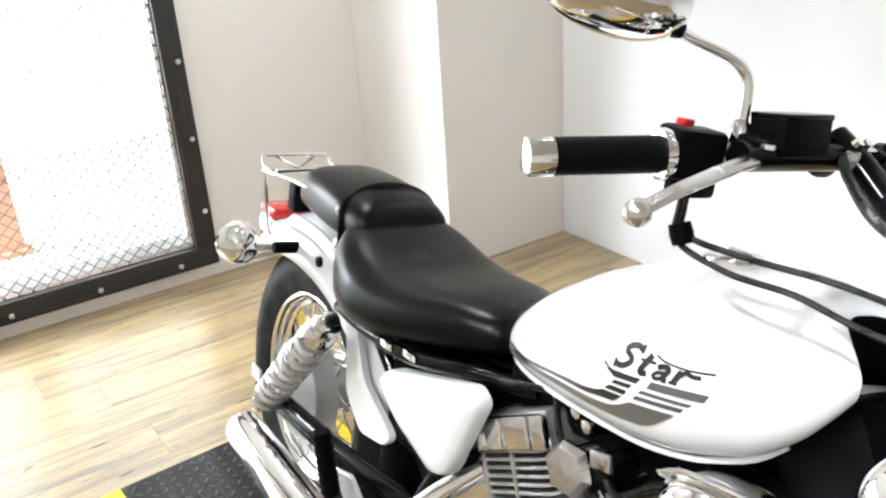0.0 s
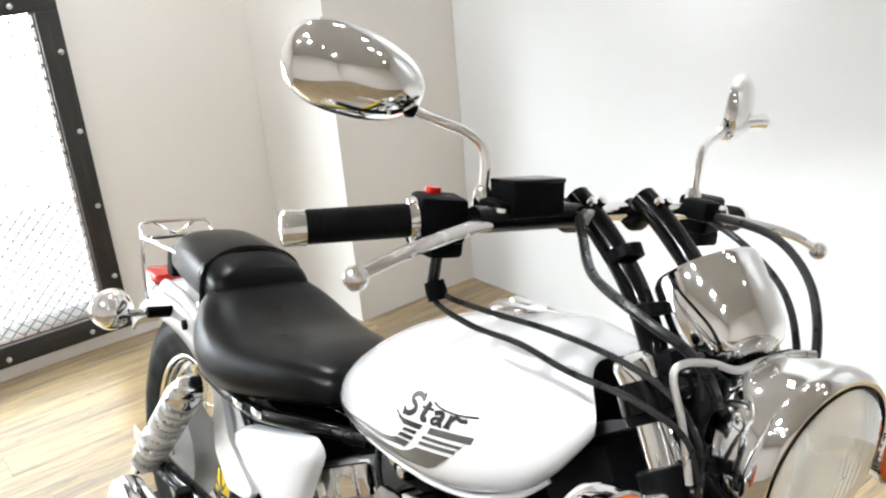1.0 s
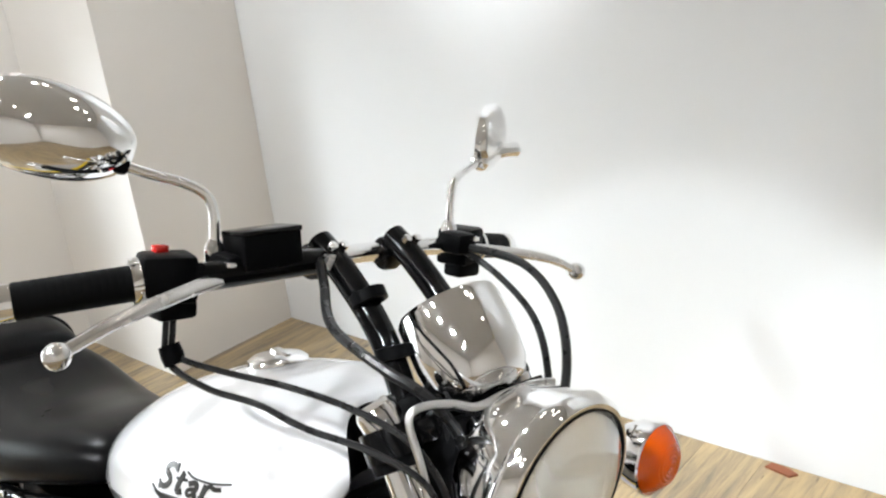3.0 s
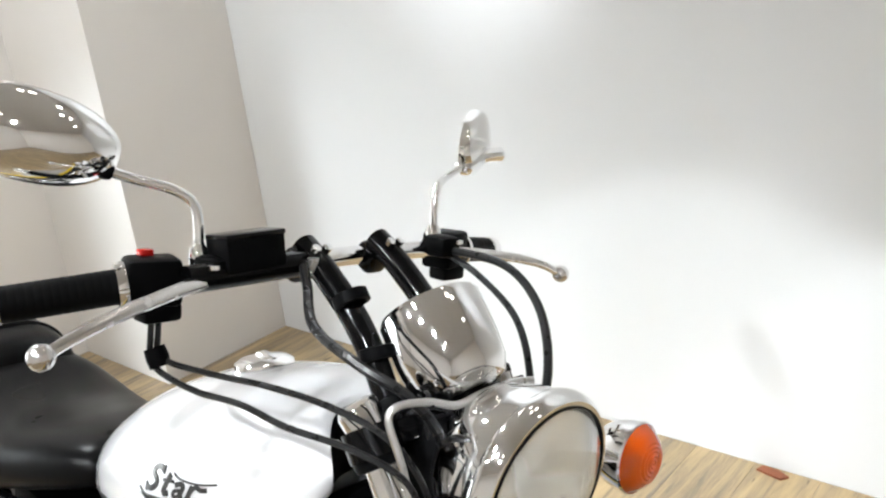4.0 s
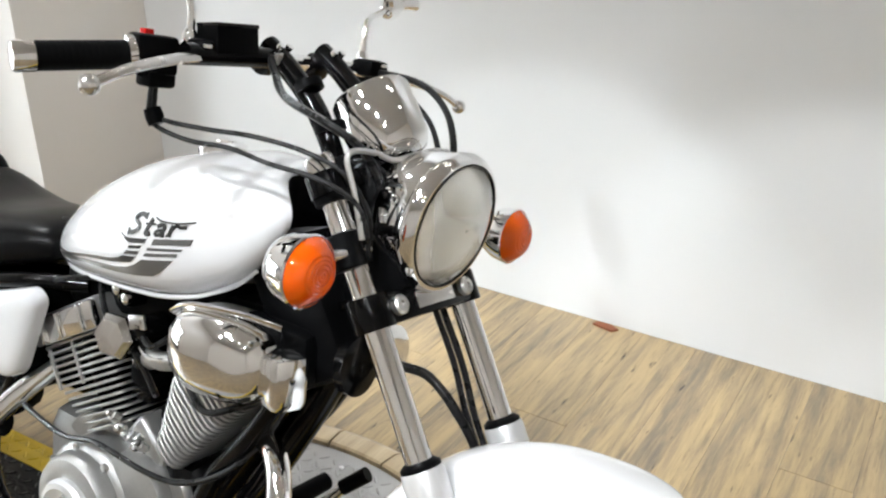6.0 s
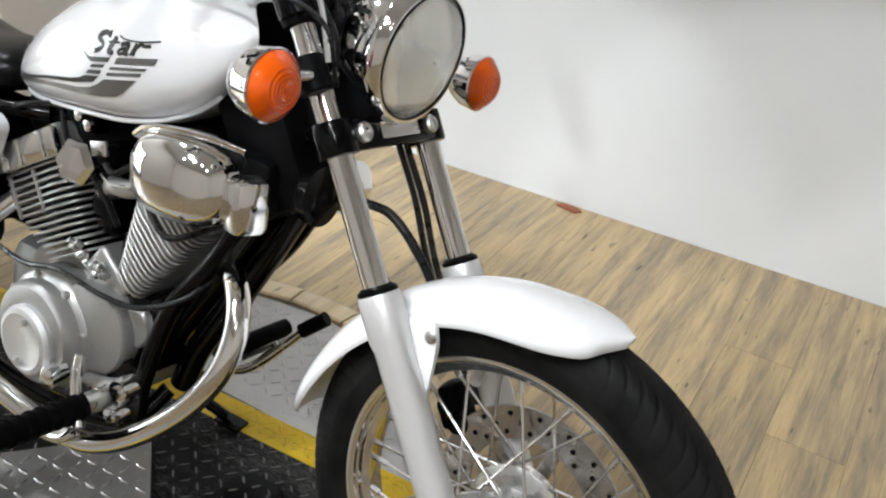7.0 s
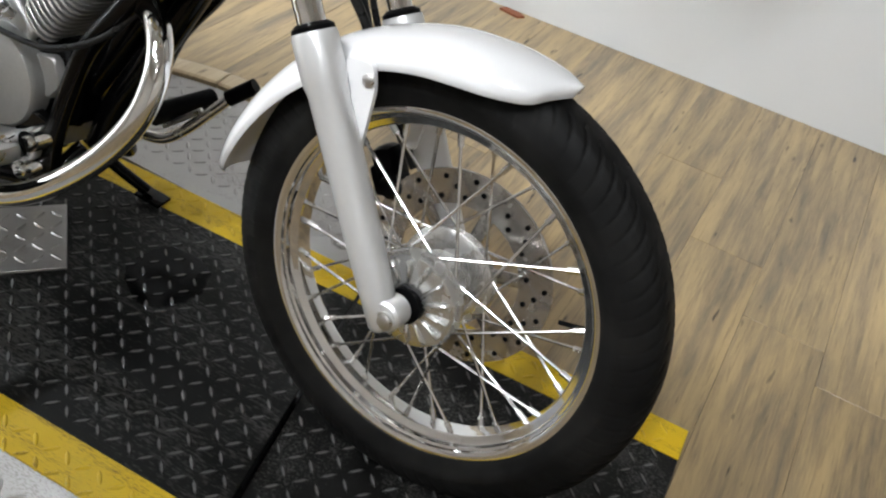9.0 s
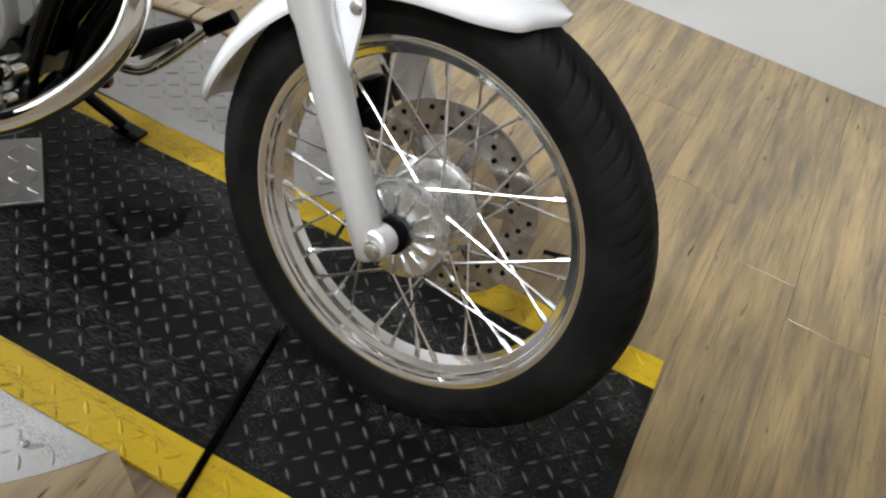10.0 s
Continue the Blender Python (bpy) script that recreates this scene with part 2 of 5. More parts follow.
round_b.data_type = "RGBA"
round_b.inputs["A"].default_value = (0.0008, 0.0008, 0.0009, 1)
link(BLACKPLATE, edge_b.outputs[0], round_b.inputs["Factor"])
link(BLACKPLATE, col_from, round_b.inputs["B"])
link(BLACKPLATE, round_b.outputs["Result"], bsdf(BLACKPLATE).inputs["Base Color"])
# the raised treads' glints are painted in as a lighter grey
sep_b = BLACKPLATE.node_tree.nodes.new("ShaderNodeSeparateXYZ")
link(BLACKPLATE, geo_b.outputs["Position"], sep_b.inputs[0])
glint_b = node(BLACKPLATE, "ShaderNodeMapRange")
glint_b.inputs["From Min"].default_value, glint_b.inputs["From Max"].default_value = 0.0112, 0.0120
glint_b.inputs["To Max"].default_value = 0.75
link(BLACKPLATE, sep_b.outputs["Z"], glint_b.inputs["Value"])
tread_b = BLACKPLATE.node_tree.nodes.new("ShaderNodeMix")
tread_b.data_type = "RGBA"
tread_b.inputs["B"].default_value = (0.16, 0.158, 0.155, 1)
link(BLACKPLATE, glint_b.outputs[0], tread_b.inputs["Factor"])
link(BLACKPLATE, round_b.outputs["Result"], tread_b.inputs["A"])
link(BLACKPLATE, tread_b.outputs["Result"], bsdf(BLACKPLATE).inputs["Base Color"])
YELLOW = worn_paint("yellow_painted_steel", (0.66, 0.44, 0.008), (0.20, 0.115, 0.012), 0.55, 0.42)
GREYPLATE = worn_paint("grey_steel_plate", (0.40, 0.39, 0.38), (0.27, 0.262, 0.25), 0.5, 0.36, 0.9)
IRON = worn_paint("black_iron", (0.02, 0.02, 0.02), (0.09, 0.05, 0.03), 0.5, 0.5)
MESH = worn_paint("grey_mesh_steel", (0.15, 0.15, 0.15), (0.09, 0.085, 0.08), 0.4, 0.5)
RUSTY = worn_paint("rusty_iron", (0.10, 0.07, 0.055), (0.03, 0.026, 0.024), 0.8, 0.6)
ORANGE = worn_paint("orange_post_paint", (0.66, 0.29, 0.17), (0.50, 0.21, 0.12), 0.4, 0.6)
CHIPWOOD = worn_paint("reddish_wood_chip", (0.22, 0.07, 0.03), (0.12, 0.05, 0.03), 0.5, 0.7)
GLOW = bpy.data.materials.new("lamp_diffuser")
GLOW.use_nodes = True
bsdf(GLOW).inputs["Base Color"].default_value = (0.8, 0.8, 0.8, 1)
bsdf(GLOW).inputs["Emission Color"].default_value = (1.0, 0.95, 0.88, 1)
bsdf(GLOW).inputs["Emission Strength"].default_value = 18.0
OUTSIDE = bpy.data.materials.new("bright_outside")
OUTSIDE.use_nodes = True
bsdf(OUTSIDE).inputs["Base Color"].default_value = (0.8, 0.8, 0.8, 1)
bsdf(OUTSIDE).inputs["Emission Color"].default_value = (0.96, 0.98, 1.0, 1)
bsdf(OUTSIDE).inputs["Emission Strength"].default_value = 3.0


# ---- mesh building ----
class Shape:
    """Vertices and faces that become one mesh."""

    def __init__(self):
        self.v, self.f = [], []

    def add(self, verts, faces, m=None):
        k = len(self.v)
        self.v += [tuple(m @ Vector(p)) if m else tuple(p) for p in verts]
        self.f += [tuple(i + k for i in f) for f in faces]
        return self

    def moved(self, m):
        self.v = [tuple(m @ Vector(p)) for p in self.v]
        return self


def mesh_of(shape, name, mat, sharp=38):
    me = bpy.data.meshes.new(name)
    me.from_pydata(shape.v, [], shape.f)
    me.materials.append(mat)
    bm = bmesh.new()
    bm.from_mesh(me)
    bmesh.ops.recalc_face_normals(bm, faces=bm.faces)
    bm.to_mesh(me)
    bm.free()
    me.shade_smooth()
    me.set_sharp_from_angle(angle=radians(sharp))
    return me


def part(name, shape, mat, parent, label="", sharp=38):
    ob = new(name, mesh_of(shape, name, mat, sharp))
    ob.parent = parent
    if label:
        tagged(ob, label)
    return ob


def thing(name, label, category, group="", kind="", m=None):
    ob = new(name)
    ob.empty_display_size = 0.05
    if m:
        ob.matrix_world = m
    return tagged(ob, label, category, group, kind)


def solid(name, shape, mat, label, category="", kind="", group="", sharp=38, m=None):
    ob = new(name, mesh_of(shape, name, mat, sharp))
    if m:
        ob.matrix_world = m
    return tagged(ob, label, category, group, kind)


def frame_of(axis, hint=(0, 0, 1)):
    """A turn whose z is the axis."""
    z = Vector(axis).normalized()
    h = Vector(hint)
    if abs(z.dot(h)) > 0.95:
        h = Vector((1, 0, 0))
    x = h.cross(z).normalized()
    y = z.cross(x)
    return Matrix((x, y, z)).transposed().to_4x4()


def spline(points, steps=6):
    p = [Vector(q) for q in points]
    if len(p) < 3 or steps < 2:
        return p
    out = []
    for i in range(len(p) - 1):
        a, b, c, d = p[max(i - 1, 0)], p[i], p[i + 1], p[min(i + 2, len(p) - 1)]
        for k in range(steps):
            t = k / steps
            out.append(0.5 * (2 * b + (c - a) * t + (2 * a - 5 * b + 4 * c - d) * t * t + (3 * b - a - 3 * c + d) * t ** 3))
    return out + [p[-1]]


def tube(points, radius, sides=10, steps=6, flat=1.0, closed=False, shape=None):
    """A round bar along a smooth way; radius may be one number or one for each end."""
    s = shape or Shape()
    p = spline(points, steps)
    n = len(p)
    r0, r1 = radius if isinstance(radius, tuple) else (radius, radius)
    up = Vector((0.31, 0.17, 0.93))
    verts = []
    for i in range(n):
        d = (p[(i + 1) % n] - p[i - 1]) if closed else (p[min(i + 1, n - 1)] - p[max(i - 1, 0)])
        d.normalize()
        x = up.cross(d).normalized()
        up = d.cross(x)
        r = r0 + (r1 - r0) * i / max(n - 1, 1)
        for k in range(sides):
            a = 2 * math.pi * k / sides
            verts.append(p[i] + r * (math.cos(a) * x + math.sin(a) * up * flat))
    faces = []
    for i in range(n if closed else n - 1):
        j = (i + 1) % n
        for k in range(sides):
            l = (k + 1) % sides
            faces.append((i * sides + k, i * sides + l, j * sides + l, j * sides + k))
    if not closed:
        faces += [tuple(range(sides))[::-1], tuple((n - 1) * sides + k for k in range(sides))]
    return s.add(verts, faces)


def lathe(profile, origin=(0, 0, 0), axis=(0, 0, 1), sides=32, shape=None, squash=(1, 1), closed=False, hint=(0, 0, 1)):
    """Turns (radius, height) pairs about an axis."""
    s = shape or Shape()
    m = Matrix.Translation(origin) @ frame_of(axis, hint)
    verts, faces, n = [], [], len(profile)
    for r, h in profile:
        for k in range(sides):
            a = 2 * math.pi * k / sides
            verts.append((r * math.cos(a) * squash[0], r * math.sin(a) * squash[1], h))
    for i in range(n if closed else n - 1):
        j = (i + 1) % n
        for k in range(sides):
            l = (k + 1) % sides
            faces.append((i * sides + k, i * sides + l, j * sides + l, j * sides + k))
    if not closed:
        faces += [tuple(range(sides))[::-1], tuple((n - 1) * sides + k for k in range(sides))]
    return s.add(verts, faces, m)


def loft(rings, shape=None, cap=True, wrap=True):
    s = shape or Shape()
    n, k = len(rings), len(rings[0])
    verts = [p for ring in rings for p in ring]
    faces = []
    for i in range(n - 1):
        for j in range(k if wrap else k - 1):
            l = (j + 1) % k
            faces.append((i * k + j, i * k + l, (i + 1) * k + l, (i + 1) * k + j))
    if cap and wrap:
        faces += [tuple(range(k))[::-1], tuple((n - 1) * k + j for j in range(k))]
    return s.add(verts, faces)


def rbox(size, centre=(0, 0, 0), r=0.004, turn=None, seg=2, shape=None, m=None):
    """A box with rounded edges."""
    s = shape or Shape()
    bm = bmesh.new()
    bmesh.ops.create_cube(bm, size=1.0)
    bmesh.ops.scale(bm, vec=size, verts=bm.verts)
    if r > 0:
        bmesh.ops.bevel(bm, geom=bm.edges[:], offset=min(r, min(size) * 0.45), segments=seg, profile=0.5, affect="EDGES")
    w = Matrix.Translation(centre)
    if turn is not None:
        w = w @ turn
    if m is not None:
        w = m @ w
    bm.verts.index_update()
    s.add([v.co.copy() for v in bm.verts], [[v.index for v in f.verts] for f in bm.faces], w)
    bm.free()
    return s


def smooth_rows(rows, steps=4):
    """Fills rows of numbers in between by a smooth curve."""
    out, n = [], len(rows)
    for i in range(n - 1):
        a, b, c, d = rows[max(i - 1, 0)], rows[i], rows[i + 1], rows[min(i + 2, n - 1)]
        for k in range(steps):
            t = k / steps
            out.append(tuple(0.5 * (2 * q + (r - p) * t + (2 * p - 5 * q + 4 * r - s) * t * t + (3 * q - p - 3 * r + s) * t ** 3) for p, q, r, s in zip(a, b, c, d)))
    return out + [tuple(rows[-1])]


def ball(radii, centre=(0, 0, 0), turn=None, sides=24, rows=14, shape=None, power=1.0):
    s = shape or Shape()
    w = Matrix.Translation(centre) @ (turn or Matrix())
    prof = [(math.sin(math.pi * i / rows), -math.cos(math.pi * i / rows)) for i in range(1, rows)]
    verts = []
    for r, h in prof:
        for k in range(sides):
            a = 2 * math.pi * k / sides
            c, t = math.cos(a), math.sin(a)
            c, t = math.copysign(abs(c) ** power, c), math.copysign(abs(t) ** power, t)
            verts.append((radii[0] * r ** power * c, radii[1] * r ** power * t, radii[2] * math.copysign(abs(h) ** power, h)))
    n = len(prof)
    faces = [(i * sides + k, i * sides + (k + 1) % sides, (i + 1) * sides + (k + 1) % sides, (i + 1) * sides + k) for i in range(n - 1) for k in range(sides)]
    faces += [tuple(range(sides))[::-1], tuple((n - 1) * sides + k for k in range(sides))]
    return s.add(verts, faces, w)


def prism(outline, depth, m=None, shape=None, bevel=0.0):
    """A flat outline in xy, from z = 0 to depth, with its upper edge drawn in by bevel."""
    s = shape or Shape()
    c = Vector((sum(p[0] for p in outline) / len(outline), sum(p[1] for p in outline) / len(outline)))
    ring = lambda f, z: [(c.x + (p[0] - c.x) * f, c.y + (p[1] - c.y) * f, z) for p in outline]
    size = max((Vector(p) - c).length for p in outline)
    f = 1 - bevel / size
    levels = [ring(1, 0), ring(1, depth - bevel), ring((1 + f * 2) / 3, depth - bevel * 0.3), ring(f, depth)] if bevel else [ring(1, 0), ring(1, depth)]
    if m is not None:
        levels = [[m @ Vector(p) for p in l] for l in levels]
    return loft(levels, s)


def rounded(points, r=0.02, seg=4):
    """Rounds a polygon's corners."""
    out, n = [], len(points)
    for i in range(n):
        p, a, b = Vector(points[i]), Vector(points[i - 1]), Vector(points[(i + 1) % n])
        u, w = (a - p), (b - p)
        k = min(r, u.length * 0.45, w.length * 0.45)
        s, e = p + u.normalized() * k, p + w.normalized() * k
        for j in range(seg + 1):
            t = j / seg
            out.append(tuple((1 - t) ** 2 * s + 2 * t * (1 - t) * p + t * t * e))
    return out


# ---- the room ----
T = 0.16
WIN_Y0, WIN_Y1, WIN_Z0, WIN_Z1 = -0.42, 1.240, 0.050, 1.230


def slab(name, lo, hi, mat, label, category):
    size = [b - a for a, b in zip(lo, hi)]
    mid = [(a + b) / 2 for a, b in zip(lo, hi)]
    return solid(name, rbox(size, mid, 0), mat, label, category, "structure")


floor = slab("floor", (WALL_X - T, SOUTH_Y - T, -0.10), (EAST_X + T, WALL_Y + T, -0.008), SUBFLOOR, "floor of worn tan and grey wood-look planks", "floor")
slab("ceiling", (WALL_X - T, SOUTH_Y - T, CEIL), (EAST_X + T, WALL_Y + T, CEIL + 0.1), CEILING, "plain grey painted ceiling", "ceiling")
slab("wall_north", (WALL_X - T, WALL_Y, -0.01), (EAST_X + T, WALL_Y + T, CEIL), WALL, "plain off-white painted wall beside the turntable", "wall")
slab("wall_east", (EAST_X, SOUTH_Y, -0.01), (EAST_X + T, WALL_Y, CEIL), DIM, "plain tan painted wall", "wall")
slab("wall_south", (WALL_X - T, SOUTH_Y - T, -0.01), (EAST_X + T, SOUTH_Y, CEIL), DIM, "plain tan painted wall", "wall")
slab("wall_pillar", (WALL_X + 0.002, 1.882, -0.006), (-1.740, WALL_Y - 0.002, CEIL - 0.002), CREAM, "boxed-out corner of the wall, painted cream", "wall")

# west wall in four pieces round the window's opening
west = Shape()
for y0, y1, z0, z1 in ((SOUTH_Y, WIN_Y0, -0.01, CEIL), (WIN_Y1, WALL_Y, -0.01, CEIL), (WIN_Y0, WIN_Y1, -0.01, WIN_Z0), (WIN_Y0, WIN_Y1, WIN_Z1, CEIL)):
    rbox((T, y1 - y0, z1 - z0), (WALL_X - T / 2, (y0 + y1) / 2, (z0 + z1) / 2), 0, shape=west)
solid("wall_west", west, CREAM, "cream painted wall with a low barred window", "wall", "structure")

# the window: iron frame with bolts, steel mesh, glass
window = thing("window_1", "low window in a black iron frame with steel mesh", "window", kind="structure", m=Matrix.Translation((WALL_X, 0, 0)))
FW = 0.072
for name, y0, y1, z0, z1 in (("frame_bar", WIN_Y0, WIN_Y1, WIN_Z0, WIN_Z0 + FW), ("frame_bar", WIN_Y0, WIN_Y1, WIN_Z1 - FW, WIN_Z1),
                             ("frame_bar", WIN_Y1 - FW, WIN_Y1, WIN_Z0 + FW, WIN_Z1 - FW), ("frame_bar", WIN_Y0, WIN_Y0 + FW, WIN_Z0 + FW, WIN_Z1 - FW)):
    bar = part(name, rbox((0.022, y1 - y0, z1 - z0), (0.012, (y0 + y1) / 2, (z0 + z1) / 2), 0.003), IRON, window, "black iron flat bar")
    long_y = y1 - y0 > z1 - z0
    n = 6 if long_y else 4
    for i in range(n):
        f = (i + 0.5) / n
        by = y0 + f * (y1 - y0) if long_y else (y0 + y1) / 2 + 0.015
        bz = (z0 + z1) / 2 - 0.01 if long_y else z0 + f * (z1 - z0)
        part("bolt", lathe([(0.009, 0), (0.009, 0.003), (0.006, 0.006), (0.001, 0.007)], (0.023, by, bz), (1, 0, 0), 10), STEEL, bar, "round steel bolt head")
for y0, y1, z0, z1 in ((WIN_Y0 + FW * 0.5, WIN_Y1 - FW * 0.5, WIN_Z0 + FW * 0.55, WIN_Z0 + FW * 1.05), (WIN_Y1 - FW * 1.05, WIN_Y1 - FW * 0.55, WIN_Z0 + FW, WIN_Z1 - FW), (WIN_Y0 + FW * 0.55, WIN_Y0 + FW * 1.05, WIN_Z0 + FW, WIN_Z1 - FW)):
    part("angle_iron", rbox((0.05, y1 - y0, z1 - z0), (-0.026, (y0 + y1) / 2, (z0 + z1) / 2), 0.002), RUSTY, window, "rusty inner angle iron")
mesh = Shape()
PY, PZ, SW = 0.044, 0.0205, 0.0036
y = WIN_Y0 + 0.03
rows = int((WIN_Z1 - WIN_Z0 - 0.06) / PZ)
cols = int((WIN_Y1 - WIN_Y0 - 0.06) / PY)
for r in range(rows):
    for c in range(cols):
        zc, yc = WIN_Z0 + 0.04 + r * PZ, WIN_Y0 + 0.04 + c * PY + (PY / 2 if r % 2 else 0)
        for sgn in (-1, 1):
            a, b = Vector((-0.008, yc, zc)), Vector((-0.003, yc + sgn * PY / 2, zc + PZ))
            d = (b - a).normalized()
            w = Vector((1, 0, 0)).cross(d) * SW / 2
            t = Vector((0.0016, 0, 0))
            mesh.add([a - w - t, a + w - t, b + w - t, b - w - t, a - w + t, a + w + t, b + w + t, b - w + t],
                     [(0, 1, 2, 3), (7, 6, 5, 4), (0, 4, 5, 1), (3, 2, 6, 7), (1, 5, 6, 2), (0, 3, 7, 4)])
tagged(part("steel_mesh", mesh, MESH, window, "grey expanded steel mesh"), kind="stuff")
pane = part("pane", rbox((0.006, WIN_Y1 - WIN_Y0 - 0.02, WIN_Z1 - WIN_Z0 - 0.02), (-0.105, (WIN_Y0 + WIN_Y1) / 2, (WIN_Z0 + WIN_Z1) / 2), 0), GLASS, window, "clear glass pane")
pane.visible_shadow = False
solid("backdrop", rbox((0.02, 6.0, 4.0), (WALL_X - 1.75, 0.2, 1.2), 0), OUTSIDE, "white overcast daylight outside the window", "backdrop", "structure")
post = thing("orange_post", "orange painted post outside the window", "post", m=Matrix.Translation((WALL_X - 0.44, 0.632, 0.12)))
part("shaft", rbox((0.10, 0.11, 1.5), (0, 0, 0.75), 0.008), ORANGE, post)
part("base", rbox((0.15, 0.15, 0.02), (0, 0, 0.01), 0.004), ORANGE, post)
slab("ground", (WALL_X - 1.7, -3.0, -0.2), (WALL_X - T - 0.002, 3.0, 0.12), CONCRETE, "pale concrete ground outside the window", "ground")

# ceiling lights, one disc at each lamp; the ceiling itself is out of view
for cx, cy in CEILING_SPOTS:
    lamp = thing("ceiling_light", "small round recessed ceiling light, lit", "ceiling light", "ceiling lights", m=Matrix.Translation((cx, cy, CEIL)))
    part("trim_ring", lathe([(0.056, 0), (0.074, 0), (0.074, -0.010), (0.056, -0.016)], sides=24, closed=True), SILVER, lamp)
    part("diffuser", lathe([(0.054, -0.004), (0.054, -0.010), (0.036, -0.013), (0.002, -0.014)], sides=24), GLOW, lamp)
# the chip of wood at the wall's foot
solid("wood_chip", prism([(-0.035, -0.012), (0.03, -0.016), (0.042, 0.004), (0.01, 0.014), (-0.03, 0.010)], 0.006, bevel=0.002), CHIPWOOD, "small reddish wood chip on the floor by the wall", "debris", m=pose(0.130, 2.378, 0.0, 0, 0, -8))

# ---- the turntable ----
CX, CY = -0.115, 0.881
STRIP_X0, STRIP_X1, STRIP_Y0, STRIP_Y1, STRIPE = -1.28, 1.036, 0.592, 1.187, 0.067
PLATE_Z, DISC_R, RING_R = 0.010, 0.612, 0.685
turntable = thing("turntable", "round steel tread plate turntable with black and yellow runway", "turntable")


def treads(shape, inside, x0, x1, y0, y1, z, pitch=0.0285):
    """Raised lozenges of tread plate, crossed in turn."""
    nx, ny = int((x1 - x0) / pitch) + 1, int((y1 - y0) / pitch) + 1
    i0, j0 = int(x0 / pitch), int(y0 / pitch)
    for i in range(i0, i0 + nx + 1):
        for j in range(j0, j0 + ny + 1):
            px, py = i * pitch, j * pitch
            if not inside(px, py):
                continue
            a = radians(45 if (i + j) % 2 else -45)
            c, s = math.cos(a), math.sin(a)
            L, W, H = 0.0135, 0.0034, 0.0019
            base = [(L, 0), (L * 0.45, W), (-L * 0.45, W), (-L, 0), (-L * 0.45, -W), (L * 0.45, -W)]
            top = [(L * 0.6, 0), (L * 0.3, W * 0.4), (-L * 0.3, W * 0.4), (-L * 0.6, 0), (-L * 0.3, -W * 0.4), (L * 0.3, -W * 0.4)]
            v = [(px + u * c - w * s, py + u * s + w * c, z) for u, w in base] + [(px + u * c - w * s, py + u * s + w * c, z + H) for u, w in top]
            shape.add(v, [(k, (k + 1) % 6, 6 + (k + 1) % 6, 6 + k) for k in range(6)] + [(6, 7, 8, 9, 10, 11)])


def tread_plate(name, mat, x0, x1, y0, y1, z, label):
    """x0 and x1 give the ends at a height y, so that the joint may run aslant."""
    s = prism([(x0(y0), y0), (x1(y0), y0), (x1(y1), y1), (x0(y1), y1)], z, bevel=0.0012)
    treads(s, lambda a, b: x0(b) + 0.012 < a < x1(b) - 0.012 and y0 + 0.006 < b < y1 - 0.006, x0(y0) - 0.1, x1(y0) + 0.1, y0, y1, z)
    return part(name, s.moved(RUNWAY), mat, turntable, label, 25)


RUNWAY = Matrix.Translation((0.5, 0.88, 0)) @ Matrix.Rotation(radians(2.3), 4, "Z") @ Matrix.Translation((-0.5, -0.88, 0))
SEAM = lambda y: 0.530 - (y - 0.592) * 0.16
for xa, xb in ((lambda y: STRIP_X0, lambda y: SEAM(y) - 0.003), (lambda y: SEAM(y) + 0.003, lambda y: STRIP_X1)):
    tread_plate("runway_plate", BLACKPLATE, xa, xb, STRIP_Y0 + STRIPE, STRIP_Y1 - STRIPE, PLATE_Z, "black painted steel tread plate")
    tread_plate("yellow_edge", YELLOW, xa, xb, STRIP_Y0, STRIP_Y0 + STRIPE - 0.001, PLATE_Z, "worn yellow painted edge stripe")
    tread_plate("yellow_edge", YELLOW, xa, xb, STRIP_Y1 - STRIPE + 0.001, STRIP_Y1, PLATE_Z, "worn yellow painted edge stripe")
part("hinge_bar", tube([(SEAM(STRIP_Y0 - 0.01), STRIP_Y0 - 0.01, PLATE_Z + 0.002), (SEAM(STRIP_Y1 - 0.005), STRIP_Y1 - 0.005, PLATE_Z - 0.004)], (0.0062, 0.005), 8, 1).moved(RUNWAY), BLACK, turntable, "glossy black hinge bar")


def segment(name, sign):
    """A side plate of the disc, cut by the runway."""
    y_in = STRIP_Y1 - 0.016 if sign > 0 else STRIP_Y0 + 0.002
    a0 = math.asin((y_in - CY) * sign / DISC_R)
    pts = []
    for k in range(41):
        a = a0 + (math.pi - 2 * a0) * k / 40
        pts.append((CX + DISC_R * math.cos(a), CY + sign * DISC_R * math.sin(a)))
    s = prism(pts, PLATE_Z - 0.003, bevel=0.0)
    treads(s, lambda a, b: (a - CX) ** 2 + (b - CY) ** 2 < (DISC_R - 0.012) ** 2 and (b - y_in) * sign > 0.03, CX - DISC_R, CX + DISC_R, min(y_in, CY + sign * DISC_R), max(y_in, CY + sign * DISC_R), PLATE_Z - 0.003)
    seg = part(name, s, GREYPLATE, turntable, "bare grey steel tread plate", 25)
    for a in (0.66, 1.1, 1.57, 2.1, 2.5):
        px, py = CX + (DISC_R - 0.05) * math.cos(a), CY + sign * (DISC_R - 0.05) * math.sin(a)
        part("screw", lathe([(0.006, 0), (0.006, 0.0015), (0.003, 0.003), (0.0005, 0.0032)], (px, py, PLATE_Z), (0, 0, 1), 10), STEEL, seg)


segment("side_plate", 1)
segment("side_plate", -1)
